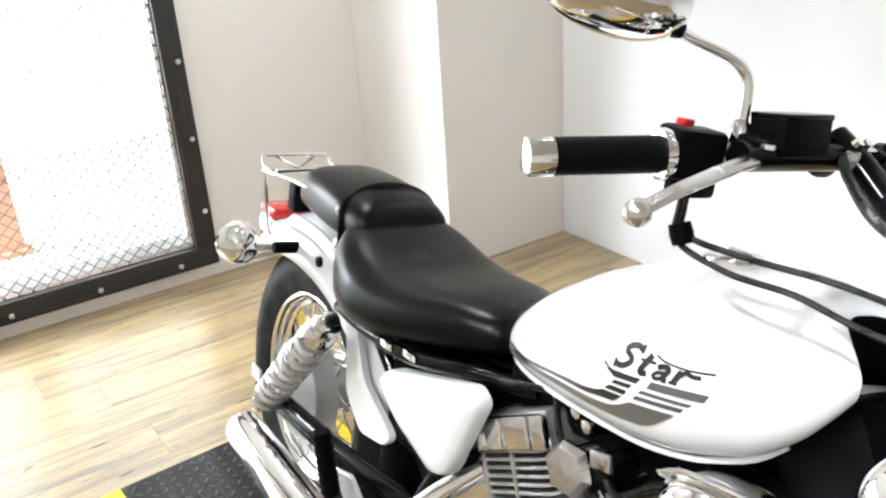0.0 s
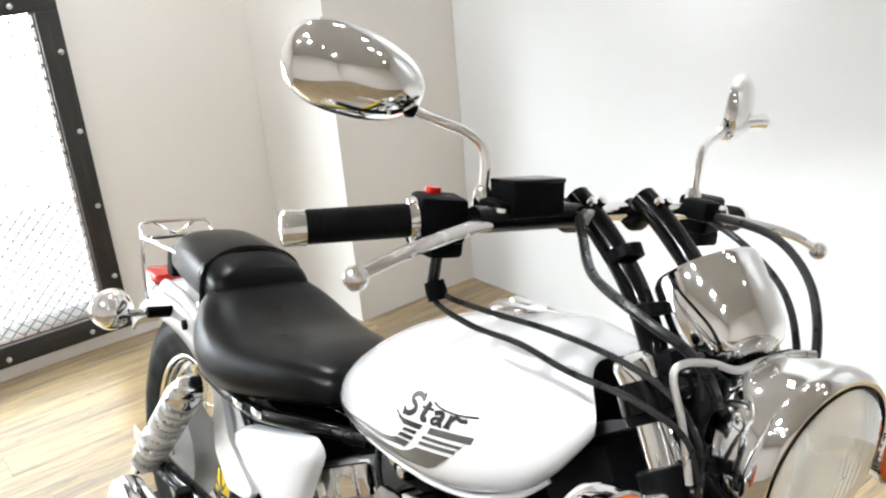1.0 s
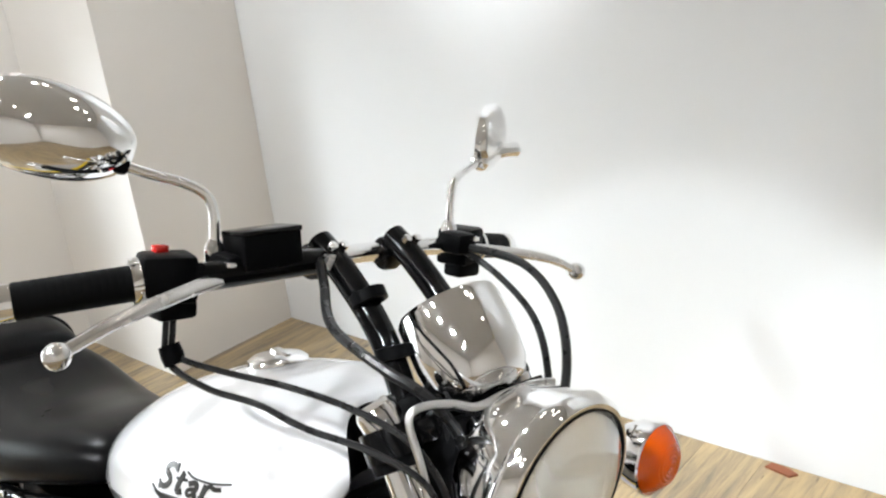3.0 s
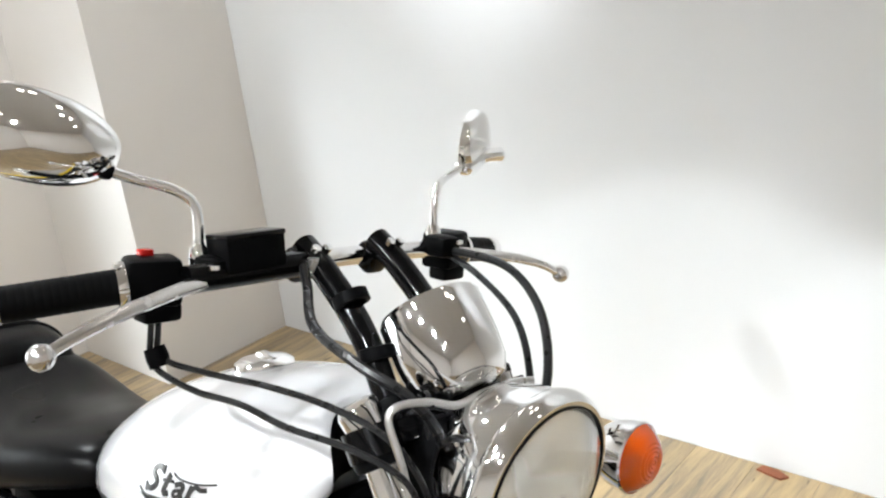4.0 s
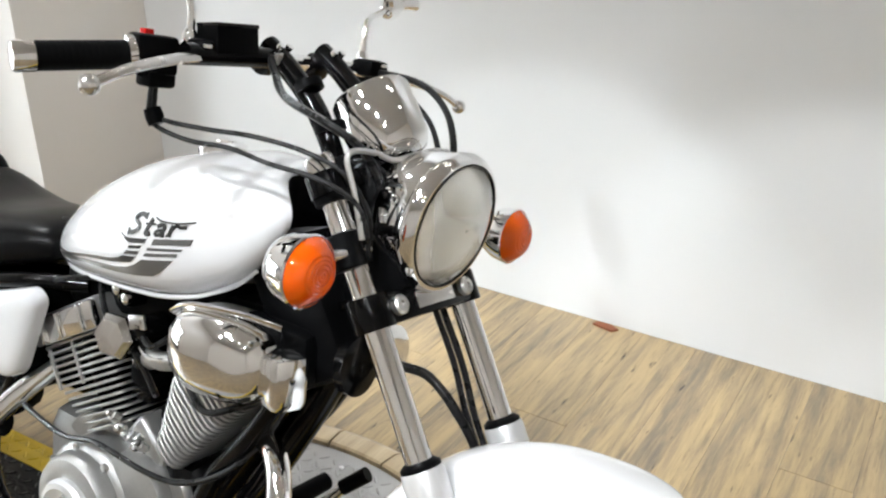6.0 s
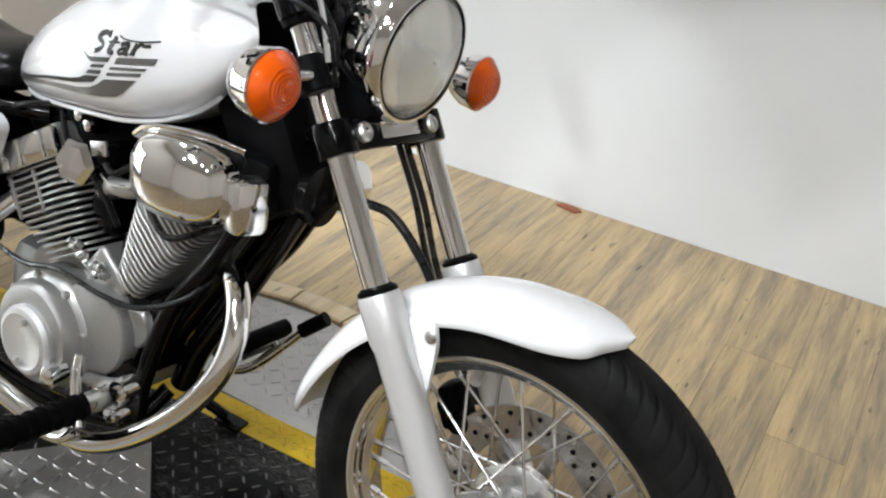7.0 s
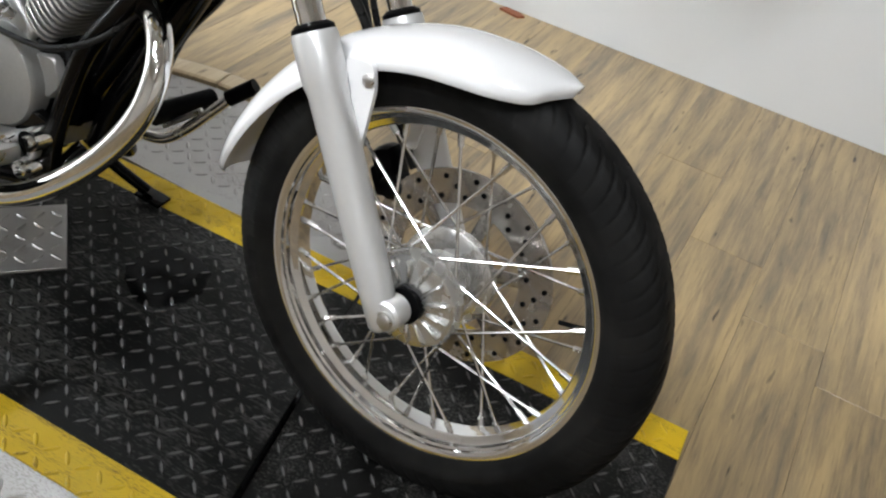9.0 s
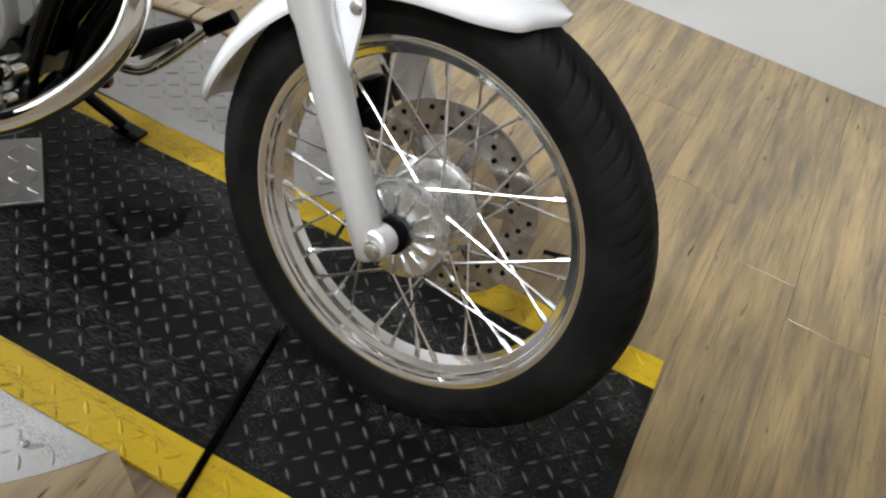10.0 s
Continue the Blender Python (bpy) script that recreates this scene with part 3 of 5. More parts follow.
# square jacking plate that lies on the runway
jack = rbox((0.26, 0.17, 0.005), (0, 0, 0.0025), 0.001, seg=1)
treads(jack, lambda a, b: abs(a) < 0.122 and abs(b) < 0.079, -0.13, 0.13, -0.085, 0.085, 0.005)
solid("jack_plate", jack, GREYPLATE, "loose square grey tread plate lying on the black runway", "plate", sharp=25, m=pose(-0.135, 0.841, PLATE_Z + 0.0025, 0, 0, 47))
# curved wooden kerb round the disc
NSEG = 26
for k in range(NSEG):
    a0, a1 = 2 * math.pi * k / NSEG + 0.004, 2 * math.pi * (k + 1) / NSEG - 0.004
    am = (a0 + a1) / 2
    if abs(DISC_R * math.sin(am)) < 0.27:
        continue
    rings = []
    for q in range(7):
        a = a0 + (a1 - a0) * q / 6
        c, s = math.cos(a), math.sin(a)
        rings.append([(CX + r * c, CY + r * s, z) for r, z in ((DISC_R + 0.004, 0.0), (DISC_R + 0.004, 0.014), (DISC_R + 0.009, 0.018), (RING_R - 0.02, 0.016), (RING_R, 0.006), (RING_R + 0.003, 0.0))])
    part("kerb_piece", loft(rings), RING, turntable)



# ---- the motorcycle: x ahead, y to its left, z up, on its side stand ----
bike = thing("motorcycle", "white and chrome cruiser motorcycle on its side stand on the turntable", "motorcycle",
             m=Matrix.Translation((0.6383, 0.8766, 0.0099)) @ pose(0, 0, 0, -12.2, 0, -1.5))
RAKE = radians(31.5)
STEER_AXIS = Vector((-math.sin(RAKE), 0, math.cos(RAKE)))
STEER_AT = Vector((-0.34, 0, 0.765))
STEER = Matrix.Translation(STEER_AT) @ Matrix.Rotation(radians(-3.0), 4, STEER_AXIS) @ Matrix.Translation(-STEER_AT)

# the front axle
WHEEL_AT = Matrix.Translation((0.006, 0, 0)) @ STEER
# the upper part of the front sits a little more over to the left
TOP = Matrix.Translation((0, 0, 0.45)) @ Matrix.Rotation(radians(-3.5), 4, "X") @ Matrix.Translation((0, 0, -0.45)) @ STEER


def upper(name, shape, mat, label="", parent=None, sharp=38):
    """A part of the handlebar and lamps."""
    return part(name, shape.moved(TOP), mat, parent or bike, label, sharp)


LEAN_FORK = Matrix.Translation((0, 0, 0.40)) @ Matrix.Rotation(radians(-1.8), 4, "X") @ Matrix.Translation((0, 0, -0.40)) @ STEER


def leaning(name, shape, mat, label="", parent=None, sharp=38):
    """A part of the fork."""
    return part(name, shape.moved(LEAN_FORK), mat, parent or bike, label, sharp)


def front(name, shape, mat, label="", parent=None, sharp=38):
    """A part that turns with the handlebar."""
    return part(name, shape.moved(WHEEL_AT), mat, parent or bike, label, sharp)


def both(f):
    for side in (-1, 1):
        f(side)


# front wheel
R_TYRE, R_RIM, AX_Z = 0.3115, 0.2315, 0.3095


def tyre_profile(rim, out, half):
    return [(rim, -half * 0.55)] + [(rim + 0.006, -half * 0.72)] + [
        (rim + (out - rim) * math.sin(math.pi * f / 2) ** 0.9, -half * math.cos(math.pi * f / 2) ** 0.62) for f in (0.25, 0.42, 0.58, 0.72, 0.84, 0.93)] + [(out, 0.0)] + [
        (rim + (out - rim) * math.sin(math.pi * f / 2) ** 0.9, half * math.cos(math.pi * f / 2) ** 0.62) for f in (0.93, 0.84, 0.72, 0.58, 0.42, 0.25)] + [(rim + 0.006, half * 0.72), (rim, half * 0.55)]


def grooved_tyre(profile, cx, out, half, n, per=14):
    """A tyre whose shoulders are cut by slanting grooves."""
    sides = n * per
    dense = []
    for (r0, h0), (r1, h1) in zip(profile, profile[1:]):
        dense += [(r0 + (r1 - r0) * q / 3, h0 + (h1 - h0) * q / 3) for q in range(3)]
    dense.append(profile[-1])
    rows = []
    for r, h in dense:
        row = []
        f = abs(h) / half
        for k in range(sides):
            a = 2 * math.pi * k / sides
            phase = (k / per + f * 2.3 + (0.5 if h > 0 else 0.0)) % 1.0
            off = abs(phase - 0.5) / 0.10
            cut = 0.0027 * min(1.0, max(0.0, 1.6 - 1.6 * off)) if 0.18 < f < 0.93 and r > out - 0.042 else 0.0
            row.append((cx + (r - cut) * math.cos(a), h, AX_Z + (r - cut) * math.sin(a)))
        rows.append(row)
    rows.append(rows[0])
    return loft(rows, cap=False)


def wheel(name, cx, tyre_out, rim_r, half_tyre, hub_r, spokes, wrap, label):
    hold = part(name, lathe([(0.008, -0.09), (0.008, 0.09)], (cx, 0, AX_Z), (0, 1, 0), 12).moved(wrap), STEEL, bike, label)
    t = grooved_tyre(tyre_profile(rim_r, tyre_out, half_tyre), cx, tyre_out, half_tyre, 80)
    part("tyre", t.moved(wrap), RUBBER, hold, "black rubber tyre with slanting tread grooves", 55)
    w = half_tyre * 0.62
    edge = [(rim_r - 0.006, 0.55), (rim_r + 0.004, 1.0), (rim_r + 0.010, 1.05), (rim_r + 0.011, 1.15), (rim_r + 0.007, 1.20), (rim_r + 0.001, 1.14), (rim_r - 0.002, 1.06), (rim_r - 0.003, 0.92),
            (rim_r - 0.006, 0.86), (rim_r - 0.007, 0.62), (rim_r - 0.009, 0.56), (rim_r - 0.016, 0.50), (rim_r - 0.018, 0.44), (rim_r - 0.0185, 0.12)]
    rim = [(r, -w * f) for r, f in edge] + [(r, w * f) for r, f in edge[::-1]]
    part("rim", lathe(rim, (cx, 0, AX_Z), (0, 1, 0), 96, closed=True).moved(wrap), CHROME, hold, "chrome spoked rim")
    for k in range(spokes):
        side = -1 if k % 2 else 1
        lean = 1 if (k // 2) % 2 else -1
        a = 2 * math.pi * (k + 0.5) / spokes
        b = a + lean * radians(58)
        hy = side * 0.036
        p = Vector((cx + hub_r * math.cos(b), hy, AX_Z + hub_r * math.sin(b)))
        q = Vector((cx + (rim_r - 0.016) * math.cos(a), side * 0.008, AX_Z + (rim_r - 0.016) * math.sin(a)))
        s = tube([p, q], 0.0021, 6, 1)
        d = (q - p).normalized()
        tube([q - d * 0.018, q + d * 0.004], 0.0040, 6, 1, shape=s)
        part("spoke", s.moved(wrap), POLISHED, hold)
    return hold


fw = wheel("front_wheel", 0.0, R_TYRE, R_RIM, 0.046, 0.056, 36, WHEEL_AT, "spoked front wheel with chrome rim")
hub = lathe([(0.012, -0.062), (0.03, -0.064), (0.062, -0.058), (0.067, -0.05), (0.066, -0.038), (0.058, -0.032), (0.04, -0.026), (0.034, 0.0), (0.04, 0.022), (0.060, 0.024), (0.069, 0.030), (0.070, 0.040), (0.055, 0.050), (0.012, 0.052)], (0, 0, AX_Z), (0, 1, 0), 40)
for k in range(14):
    a = 2 * math.pi * k / 14
    front("hub_rib", rbox((0.032, 0.010, 0.005), (0.043 * math.cos(a), -0.062, AX_Z + 0.043 * math.sin(a)), 0.002, Matrix.Rotation(-a, 4, "Y"), 1), HUBCAST, "", fw)
front("hub", hub, HUBCAST, "ribbed cast aluminium hub", fw)
front("hub_cap", lathe([(0.024, -0.066), (0.024, -0.074), (0.014, -0.078), (0.006, -0.078)], (0, 0, AX_Z), (0, 1, 0), 20), SATIN, "black dust seal", fw)
disc = Shape()
DR0, DR1, DY = 0.092, 0.140, 0.062
lathe([(DR0, DY - 0.002), (DR1, DY - 0.002), (DR1, DY + 0.002), (DR0, DY + 0.002)], (0, 0, AX_Z), (0, 1, 0), 64, disc, closed=True)
disc_part = front("brake_disc", disc, DISC_STEEL, "drilled steel brake disc")
for ring_r, off in ((0.103, 0.0), (0.116, 0.35), (0.129, 0.7)):
    for k in range(18):
        a = 2 * math.pi * (k + off) / 18
        front("drilling", lathe([(0.0038, -0.0006), (0.0038, 0.0006)], (ring_r * math.cos(a), DY - 0.0024, AX_Z + ring_r * math.sin(a)), (0, 1, 0), 8), SATIN, "", disc_part)
for k in range(6):
    a = 2 * math.pi * k / 6 + 0.3
    front("disc_arm", rbox((0.062, 0.004, 0.02), (0.07 * math.cos(a), DY, AX_Z + 0.07 * math.sin(a)), 0.003, Matrix.Rotation(-a, 4, "Y")), DISC_STEEL, "", disc_part)
front("valve", tube([(0.203, 0.004, AX_Z + 0.048), (0.170, 0.0, AX_Z + 0.042)], (0.004, 0.003), 8, 1), SATIN, "black rubber valve stem", fw)


# fork
def fork_at(z, y=0.0):
    return Vector((-0.287 - (z - 0.752) * math.tan(RAKE), y, z))


FY = 0.092


def fork_leg(side):
    y = side * FY
    leg = leaning("fork_tube", tube([fork_at(0.565, y), fork_at(0.912, y)], 0.0168, 20, 1), CHROME, "chrome fork tube")
    d = STEER_AXIS
    leaning("fork_cover", lathe([(0.0172, 0.0), (0.0235, 0.001), (0.0245, 0.006), (0.0245, 0.014), (0.0225, 0.018), (0.0172, 0.019)], fork_at(0.872, y), d, 20), SATIN, "black upper fork cover", leg)
    foot = fork_at(0.280, y)
    top = fork_at(0.588, y)
    length = (top - foot).length
    leaning("fork_slider", lathe([(0.006, 0.0), (0.016, 0.002), (0.0205, 0.008), (0.0220, 0.05), (0.0235, 0.12), (0.0245, length - 0.07), (0.0275, length - 0.055), (0.0275, length - 0.006), (0.026, length), (0.018, length)], foot, d, 24), SILVER, "silver painted fork slider", leg)
    leaning("fork_seal", lathe([(0.0255, 0), (0.0255, 0.005), (0.019, 0.010), (0.0172, 0.010)], top, d, 24), SATIN, "black rubber dust seal", leg)
    leaning("axle_lug", lathe([(0.002, -0.0175), (0.017, -0.0175), (0.0205, -0.014), (0.0205, 0.014), (0.017, 0.0175), (0.002, 0.0175)], (0.002, y, AX_Z - 0.004), (0, 1, 0), 24), SILVER, "", leg)
    leaning("axle_bolt", lathe([(0.0125, 0.0), (0.0125, 0.002), (0.0085, 0.0021), (0.0085, 0.006), (0.006, 0.0075), (0.001, 0.0075)], (0.006, y + side * 0.0175, AX_Z - 0.006), (0, side, 0), 12), STEEL, "hexagon axle bolt", leg)
    leaning("tube_cap", lathe([(0.0175, 0), (0.0175, 0.008), (0.012, 0.014), (0.002, 0.016)], fork_at(0.912, y), d, 20), BLACK, "", leg)


both(fork_leg)
low = Shape()
TRIP = fork_at(0.752)
rbox((0.034, 0.15, 0.032), (0, 0, 0), 0.006, shape=low, m=Matrix.Translation(TRIP) @ Matrix.Rotation(-RAKE, 4, "Y"))
for side in (-1, 1):
    lathe([(0.0175, -0.021), (0.026, -0.021), (0.027, -0.018), (0.027, 0.018), (0.026, 0.021), (0.0175, 0.021)], fork_at(0.752, side * FY), STEER_AXIS, 24, low)
trip_low = leaning("lower_triple_clamp", low, BLACK, "black lower triple clamp")
AHEAD = Vector((math.cos(RAKE), 0, math.sin(RAKE)))
SLANT = Matrix.Rotation(-RAKE, 4, "Y")
leaning("clamp_face", rbox((0.014, 0.205, 0.040), TRIP + AHEAD * 0.018, 0.005, SLANT), BLACK, "", trip_low)
for side in (-1, 1):
    leaning("clamp_bolt", lathe([(0.0125, 0), (0.0125, 0.007), (0.010, 0.010), (0.005, 0.010), (0.005, 0.006), (0.001, 0.006)], TRIP + AHEAD * 0.025 + Vector((0, side * 0.070, 0)), AHEAD, 20), STEEL, "round steel clamp bolt", trip_low)
leaning("clamp_badge", rbox((0.005, 0.078, 0.022), TRIP + AHEAD * 0.027 + Vector((0, 0.004, 0)), 0.002, SLANT), POLISHED, "polished plate", trip_low)
up = Shape()
TOPC = fork_at(0.893)
rbox((0.05, 0.16, 0.024), (0, 0, 0), 0.006, shape=up, m=Matrix.Translation(TOPC) @ Matrix.Rotation(-RAKE, 4, "Y"))
for side in (-1, 1):
    lathe([(0.0175, -0.014), (0.027, -0.014), (0.027, 0.014), (0.0175, 0.014)], fork_at(0.893, side * FY), STEER_AXIS, 24, up)
leaning("upper_triple_clamp", up, BLACK, "black upper triple clamp")
part("steering_head", lathe([(0.027, -0.07), (0.029, -0.066), (0.026, -0.05), (0.026, 0.05), (0.029, 0.066), (0.027, 0.07)], STEER_AT + Vector((-0.012, 0, 0.04)), STEER_AXIS, 24), BLACK, bike)

# black block added to hide the tank's far side and keep this gap dark
leaning("steering_filler", rbox((0.062, 0.105, 0.072), (-0.394, -0.004, 0.884), 0.012, SLANT), SATIN, "black filler block over the steering head")
lock = leaning("ignition_lock", lathe([(0.013, -0.01), (0.013, 0.006), (0.010, 0.010), (0.002, 0.011)], (-0.420, -0.054, 0.902), (0.25, -1, 0.35), 20), CHROME, "round chrome ignition lock")
leaning("lock_bolt", lathe([(0.011, -0.01), (0.011, 0.005), (0.007, 0.009), (0.002, 0.009)], (-0.414, -0.056, 0.880), (0.25, -1, 0.30), 16), CHROME, "", lock)

# front mudguard
fender = Shape()
FA = [radians(a) for a in (72.5, 75, 78, 85, 93, 102, 112, 122, 134, 146, 157, 167, 174.5, 178)]
skirt = [0.004, 0.012, 0.022, 0.030, 0.034, 0.034, 0.033, 0.033, 0.032, 0.030, 0.026, 0.020, 0.012, 0.005]
rad = [0.336, 0.334, 0.332, 0.330, 0.329, 0.329, 0.329, 0.331, 0.333, 0.336, 0.340, 0.345, 0.350, 0.352]
half = [0.008, 0.030, 0.052, 0.066, 0.068, 0.069, 0.069, 0.069, 0.069, 0.068, 0.066, 0.062, 0.050, 0.030]
outer = []
for a, k, r, w in smooth_rows(list(zip(FA, skirt, rad, half)), 4):
    ring_o, ring_i = [], []
    for j in range(-12, 13):
        f = j / 12
        y = w * math.sin(f * math.pi / 2)
        drop = k * (1 - math.cos(f * math.pi / 2)) ** 1.1 + 0.006 * f * f
        for ring, q in ((ring_o, 0.0), (ring_i, 0.004)):
            rr = r - drop - q
            ring.append((rr * math.cos(a), y * (1 - q * 8), AX_Z + rr * math.sin(a)))
    outer.append(ring_o + ring_i[::-1])
loft(outer, fender)
fender_part = front("front_fender", fender, WHITE, "white painted front fender", None, 50)
for side in (-1, 1):
    m = Matrix.Translation((0, side * 0.072, 0)) @ Matrix.Rotation(radians(90), 4, "X")
    brace = rounded([(-0.150, 0.580), (-0.112, 0.584), (-0.103, 0.555), (-0.106, 0.47), (-0.110, 0.435), (-0.124, 0.432), (-0.134, 0.49)], 0.010)
    front("fender_brace", prism(brace, 0.006, m, bevel=0.002), WHITE, "white fender brace", fender_part)
    front("fender_bolt", lathe([(0.008, 0), (0.008, 0.004), (0.005, 0.006), (0.001, 0.006)], (-0.114, side * 0.076, 0.562), (0, side, 0), 12), STEEL, "", fender_part)

# brake caliper and hose on the far leg
cal = rbox((0.036, 0.044, 0.066), (-0.146, 0.082, 0.388), 0.012, Matrix.Rotation(-RAKE, 4, "Y"))
lathe([(0.017, -0.03), (0.018, 0.0), (0.015, 0.006), (0.004, 0.008)], (-0.128, 0.060, 0.372), (0, -1, 0), 18, cal)
rbox((0.026, 0.03, 0.046), (-0.158, 0.09, 0.362), 0.008, Matrix.Rotation(-RAKE, 4, "Y"), shape=cal)
front("brake_caliper", cal, SATIN, "black brake caliper")
front("brake_hose", tube([(-0.42, 0.0, 0.66), (-0.36, 0.035, 0.640), (-0.325, 0.05, 0.636), (-0.298, 0.058, 0.632), (-0.27, 0.06, 0.616), (-0.246, 0.064, 0.592), (-0.225, 0.073, 0.560), (-0.19, 0.082, 0.50), (-0.14, 0.085, 0.43)], 0.0068, 10), HOSE, "black rubber brake hose")
for off in (0.0, 0.015):
    front("speedometer_cable", tube([(-0.345 - off, 0.05, 0.86), (-0.325 - off, 0.07, 0.79), (-0.300 - off, 0.08, 0.726), (-0.257 - off, 0.08, 0.656), (-0.222 - off, 0.08, 0.58), (-0.17 - off, 0.082, 0.49), (-0.10 - off, 0.085, 0.40)], 0.0048, 8), HOSE, "black sheathed cable down the fork")

# headlight
HL = Vector((-0.275, -0.002, 0.862))
HD = Vector((1, 0, -0.13)).normalized()


def swell(profile, by=1.03):
    return [(r * by, h * (by if h > 0 else 0.78)) for r, h in profile]


head = upper("headlight", lathe(swell([(0.012, -0.105), (0.045, -0.098), (0.066, -0.075), (0.078, -0.045), (0.083, -0.01), (0.084, 0.010), (0.080, 0.010), (0.078, -0.012), (0.070, -0.045), (0.040, -0.08), (0.002, -0.088)]), HL, HD, 48), CHROME, "round chrome headlight shell")
upper("trim_ring", lathe(swell([(0.079, 0.008), (0.0875, 0.006), (0.0895, 0.012), (0.0885, 0.020), (0.083, 0.027), (0.078, 0.027)]), HL, HD, 48, closed=True), CHROME, "chrome headlight ring", head)
upper("reflector", lathe(swell([(0.077, 0.016), (0.070, -0.010), (0.045, -0.038), (0.015, -0.050), (0.002, -0.051)]), HL, HD, 40), MIRROR_BOWL, "", head)
upper("bulb", ball((0.013, 0.013, 0.020), HL + HD * -0.012, frame_of(HD)), STEEL, "", head)
upper("lens", lathe(swell([(0.078, 0.018), (0.078, 0.022), (0.070, 0.031), (0.052, 0.038), (0.028, 0.042), (0.002, 0.043), (0.002, 0.040), (0.028, 0.039), (0.052, 0.035), (0.070, 0.027), (0.076, 0.018)]), HL, HD, 40), LENS, "slightly milky headlight glass", head).visible_shadow = False
upper("gasket", lathe(swell([(0.0772, 0.024), (0.0788, 0.024), (0.0788, 0.0282), (0.0772, 0.0282)]), HL, HD, 48, closed=True), SATIN, "", head)
both(lambda s: upper("headlight_bracket", tube([fork_at(0.82, s * FY), (-0.315, s * 0.088, 0.845), (-0.30, s * 0.086, 0.85)], 0.008, 8), BLACK))
# solid block added to fill the dark mass of wiring
upper("wiring_filler", rbox((0.075, 0.14, 0.16), fork_at(0.830) + Vector((0.004, 0, 0)), 0.02, Matrix.Rotation(-RAKE, 4, "Y")), SATIN, "black filler block for the wiring behind the headlight")


# turn signals
def ribbed_lens(c, d):
    """A domed lens with ring ridges in the middle and short ribs at the edge."""
    m = Matrix.Translation(c) @ frame_of(d)
    rings = []
    for i in range(31):
        f = 1 - i / 30
        row = []
        for k in range(72):
            a = 2 * math.pi * k / 72
            z = 0.006 + 0.0215 * (1 - f ** 3.2)
            if f < 0.62:
                z += 0.0006 * math.cos(f * 0.044 / 0.0052 * 2 * math.pi)
            elif f < 0.97:
                z += 0.0003 * (1 if k % 2 else -1)
            row.append(m @ Vector((0.0402 * max(f, 0.01) * math.cos(a), 0.0402 * max(f, 0.01) * math.sin(a), z)))
        rings.append(row)
    return loft([[m @ Vector((0.0385 * math.cos(2 * math.pi * k / 72), 0.0385 * math.sin(2 * math.pi * k / 72), 0.001)) for k in range(72)]] + rings)


def signal(centre, aim, root, steer):
    wrap = TOP if steer else Matrix()
    c, d = Vector(centre), Vector(aim).normalized()
    stalk = part("turn_signal", tube([root, c - d * 0.03], 0.0085, 12, 2).moved(wrap), CHROME, bike, "chrome turn signal with an amber lens" if steer else "chrome turn signal on a black stalk")
    part("cup", lathe([(0.004, -0.046), (0.018, -0.043), (0.031, -0.033), (0.039, -0.017), (0.0415, 0.000), (0.0425, 0.006), (0.0405, 0.008), (0.036, 0.002), (0.002, -0.002)], c, d, 32).moved(wrap), CHROME, stalk, "chrome cup")
    part("lens", ribbed_lens(c, d).moved(wrap), AMBER, stalk, "ribbed amber lens")
    return stalk


both(lambda s: signal((-0.298, 0.226 if s > 0 else -0.212, 0.815), (1, 0, 0.0), (-0.312, s * 0.09, 0.822), True))
both(lambda s: signal((-1.620, s * 0.188, 0.612), (-1, 0, 0.05), (-1.585, s * 0.125, 0.610), False))
both(lambda s: part("signal_stem", tube([(-1.570, s * 0.075, 0.610), (-1.577, s * 0.130, 0.611)], 0.012, 12, 1), SATIN, bike, "black rubber signal stem"))
both(lambda s: front("signal_clamp", lathe([(0.0195, -0.022), (0.0215, -0.02), (0.0215, 0.02), (0.0195, 0.022)], fork_at(0.825, s * FY), STEER_AXIS, 20), SATIN))

# speedometer
SP = Vector((-0.383, -0.007, 0.967))
SD = Vector((-0.62, 0, 0.78)).normalized()
speedo = upper("speedometer", lathe([(0.004, -0.060), (0.030, -0.058), (0.044, -0.050), (0.051, -0.036), (0.0535, -0.01), (0.0535, 0.034), (0.050, 0.040), (0.046, 0.040), (0.046, 0.034), (0.002, 0.033)], SP, SD, 40), CHROME, "chrome speedometer cup")
upper("dial", lathe([(0.0435, 0.0345), (0.0435, 0.036), (0.002, 0.0365)], SP, SD, 32), SATIN, "black dial", speedo)
upper("dial_glass", lathe([(0.0455, 0.0385), (0.0455, 0.041), (0.002, 0.043)], SP, SD, 32), GLASS, "", speedo)
upper("speedometer_bracket", rbox((0.03, 0.05, 0.06), (-0.345, 0, 0.915), 0.006), BLACK)
upper("wire_guard", tube([(-0.300, -0.118, 0.840), (-0.315, -0.122, 0.890), (-0.328, -0.128, 0.928), (-0.327, -0.118, 0.940), (-0.322, -0.085, 0.938), (-0.318, -0.055, 0.930), (-0.318, -0.020, 0.934), (-0.305, 0.006, 0.943), (-0.295, 0.026, 0.944)], 0.0036, 8), STEEL, "bent steel guide rod over the headlight")

# handlebar
BAR = [(-0.624, -0.322, 0.996), (-0.590, -0.222, 1.010), (-0.574, -0.16, 1.018), (-0.565, -0.09, 1.022), (-0.565, 0.09, 1.022), (-0.574, 0.16, 1.018), (-0.590, 0.222, 1.010), (-0.624, 0.322, 0.996)]
bar = upper("handlebar", tube(BAR, 0.0112, 14), CHROME, "chrome handlebar")


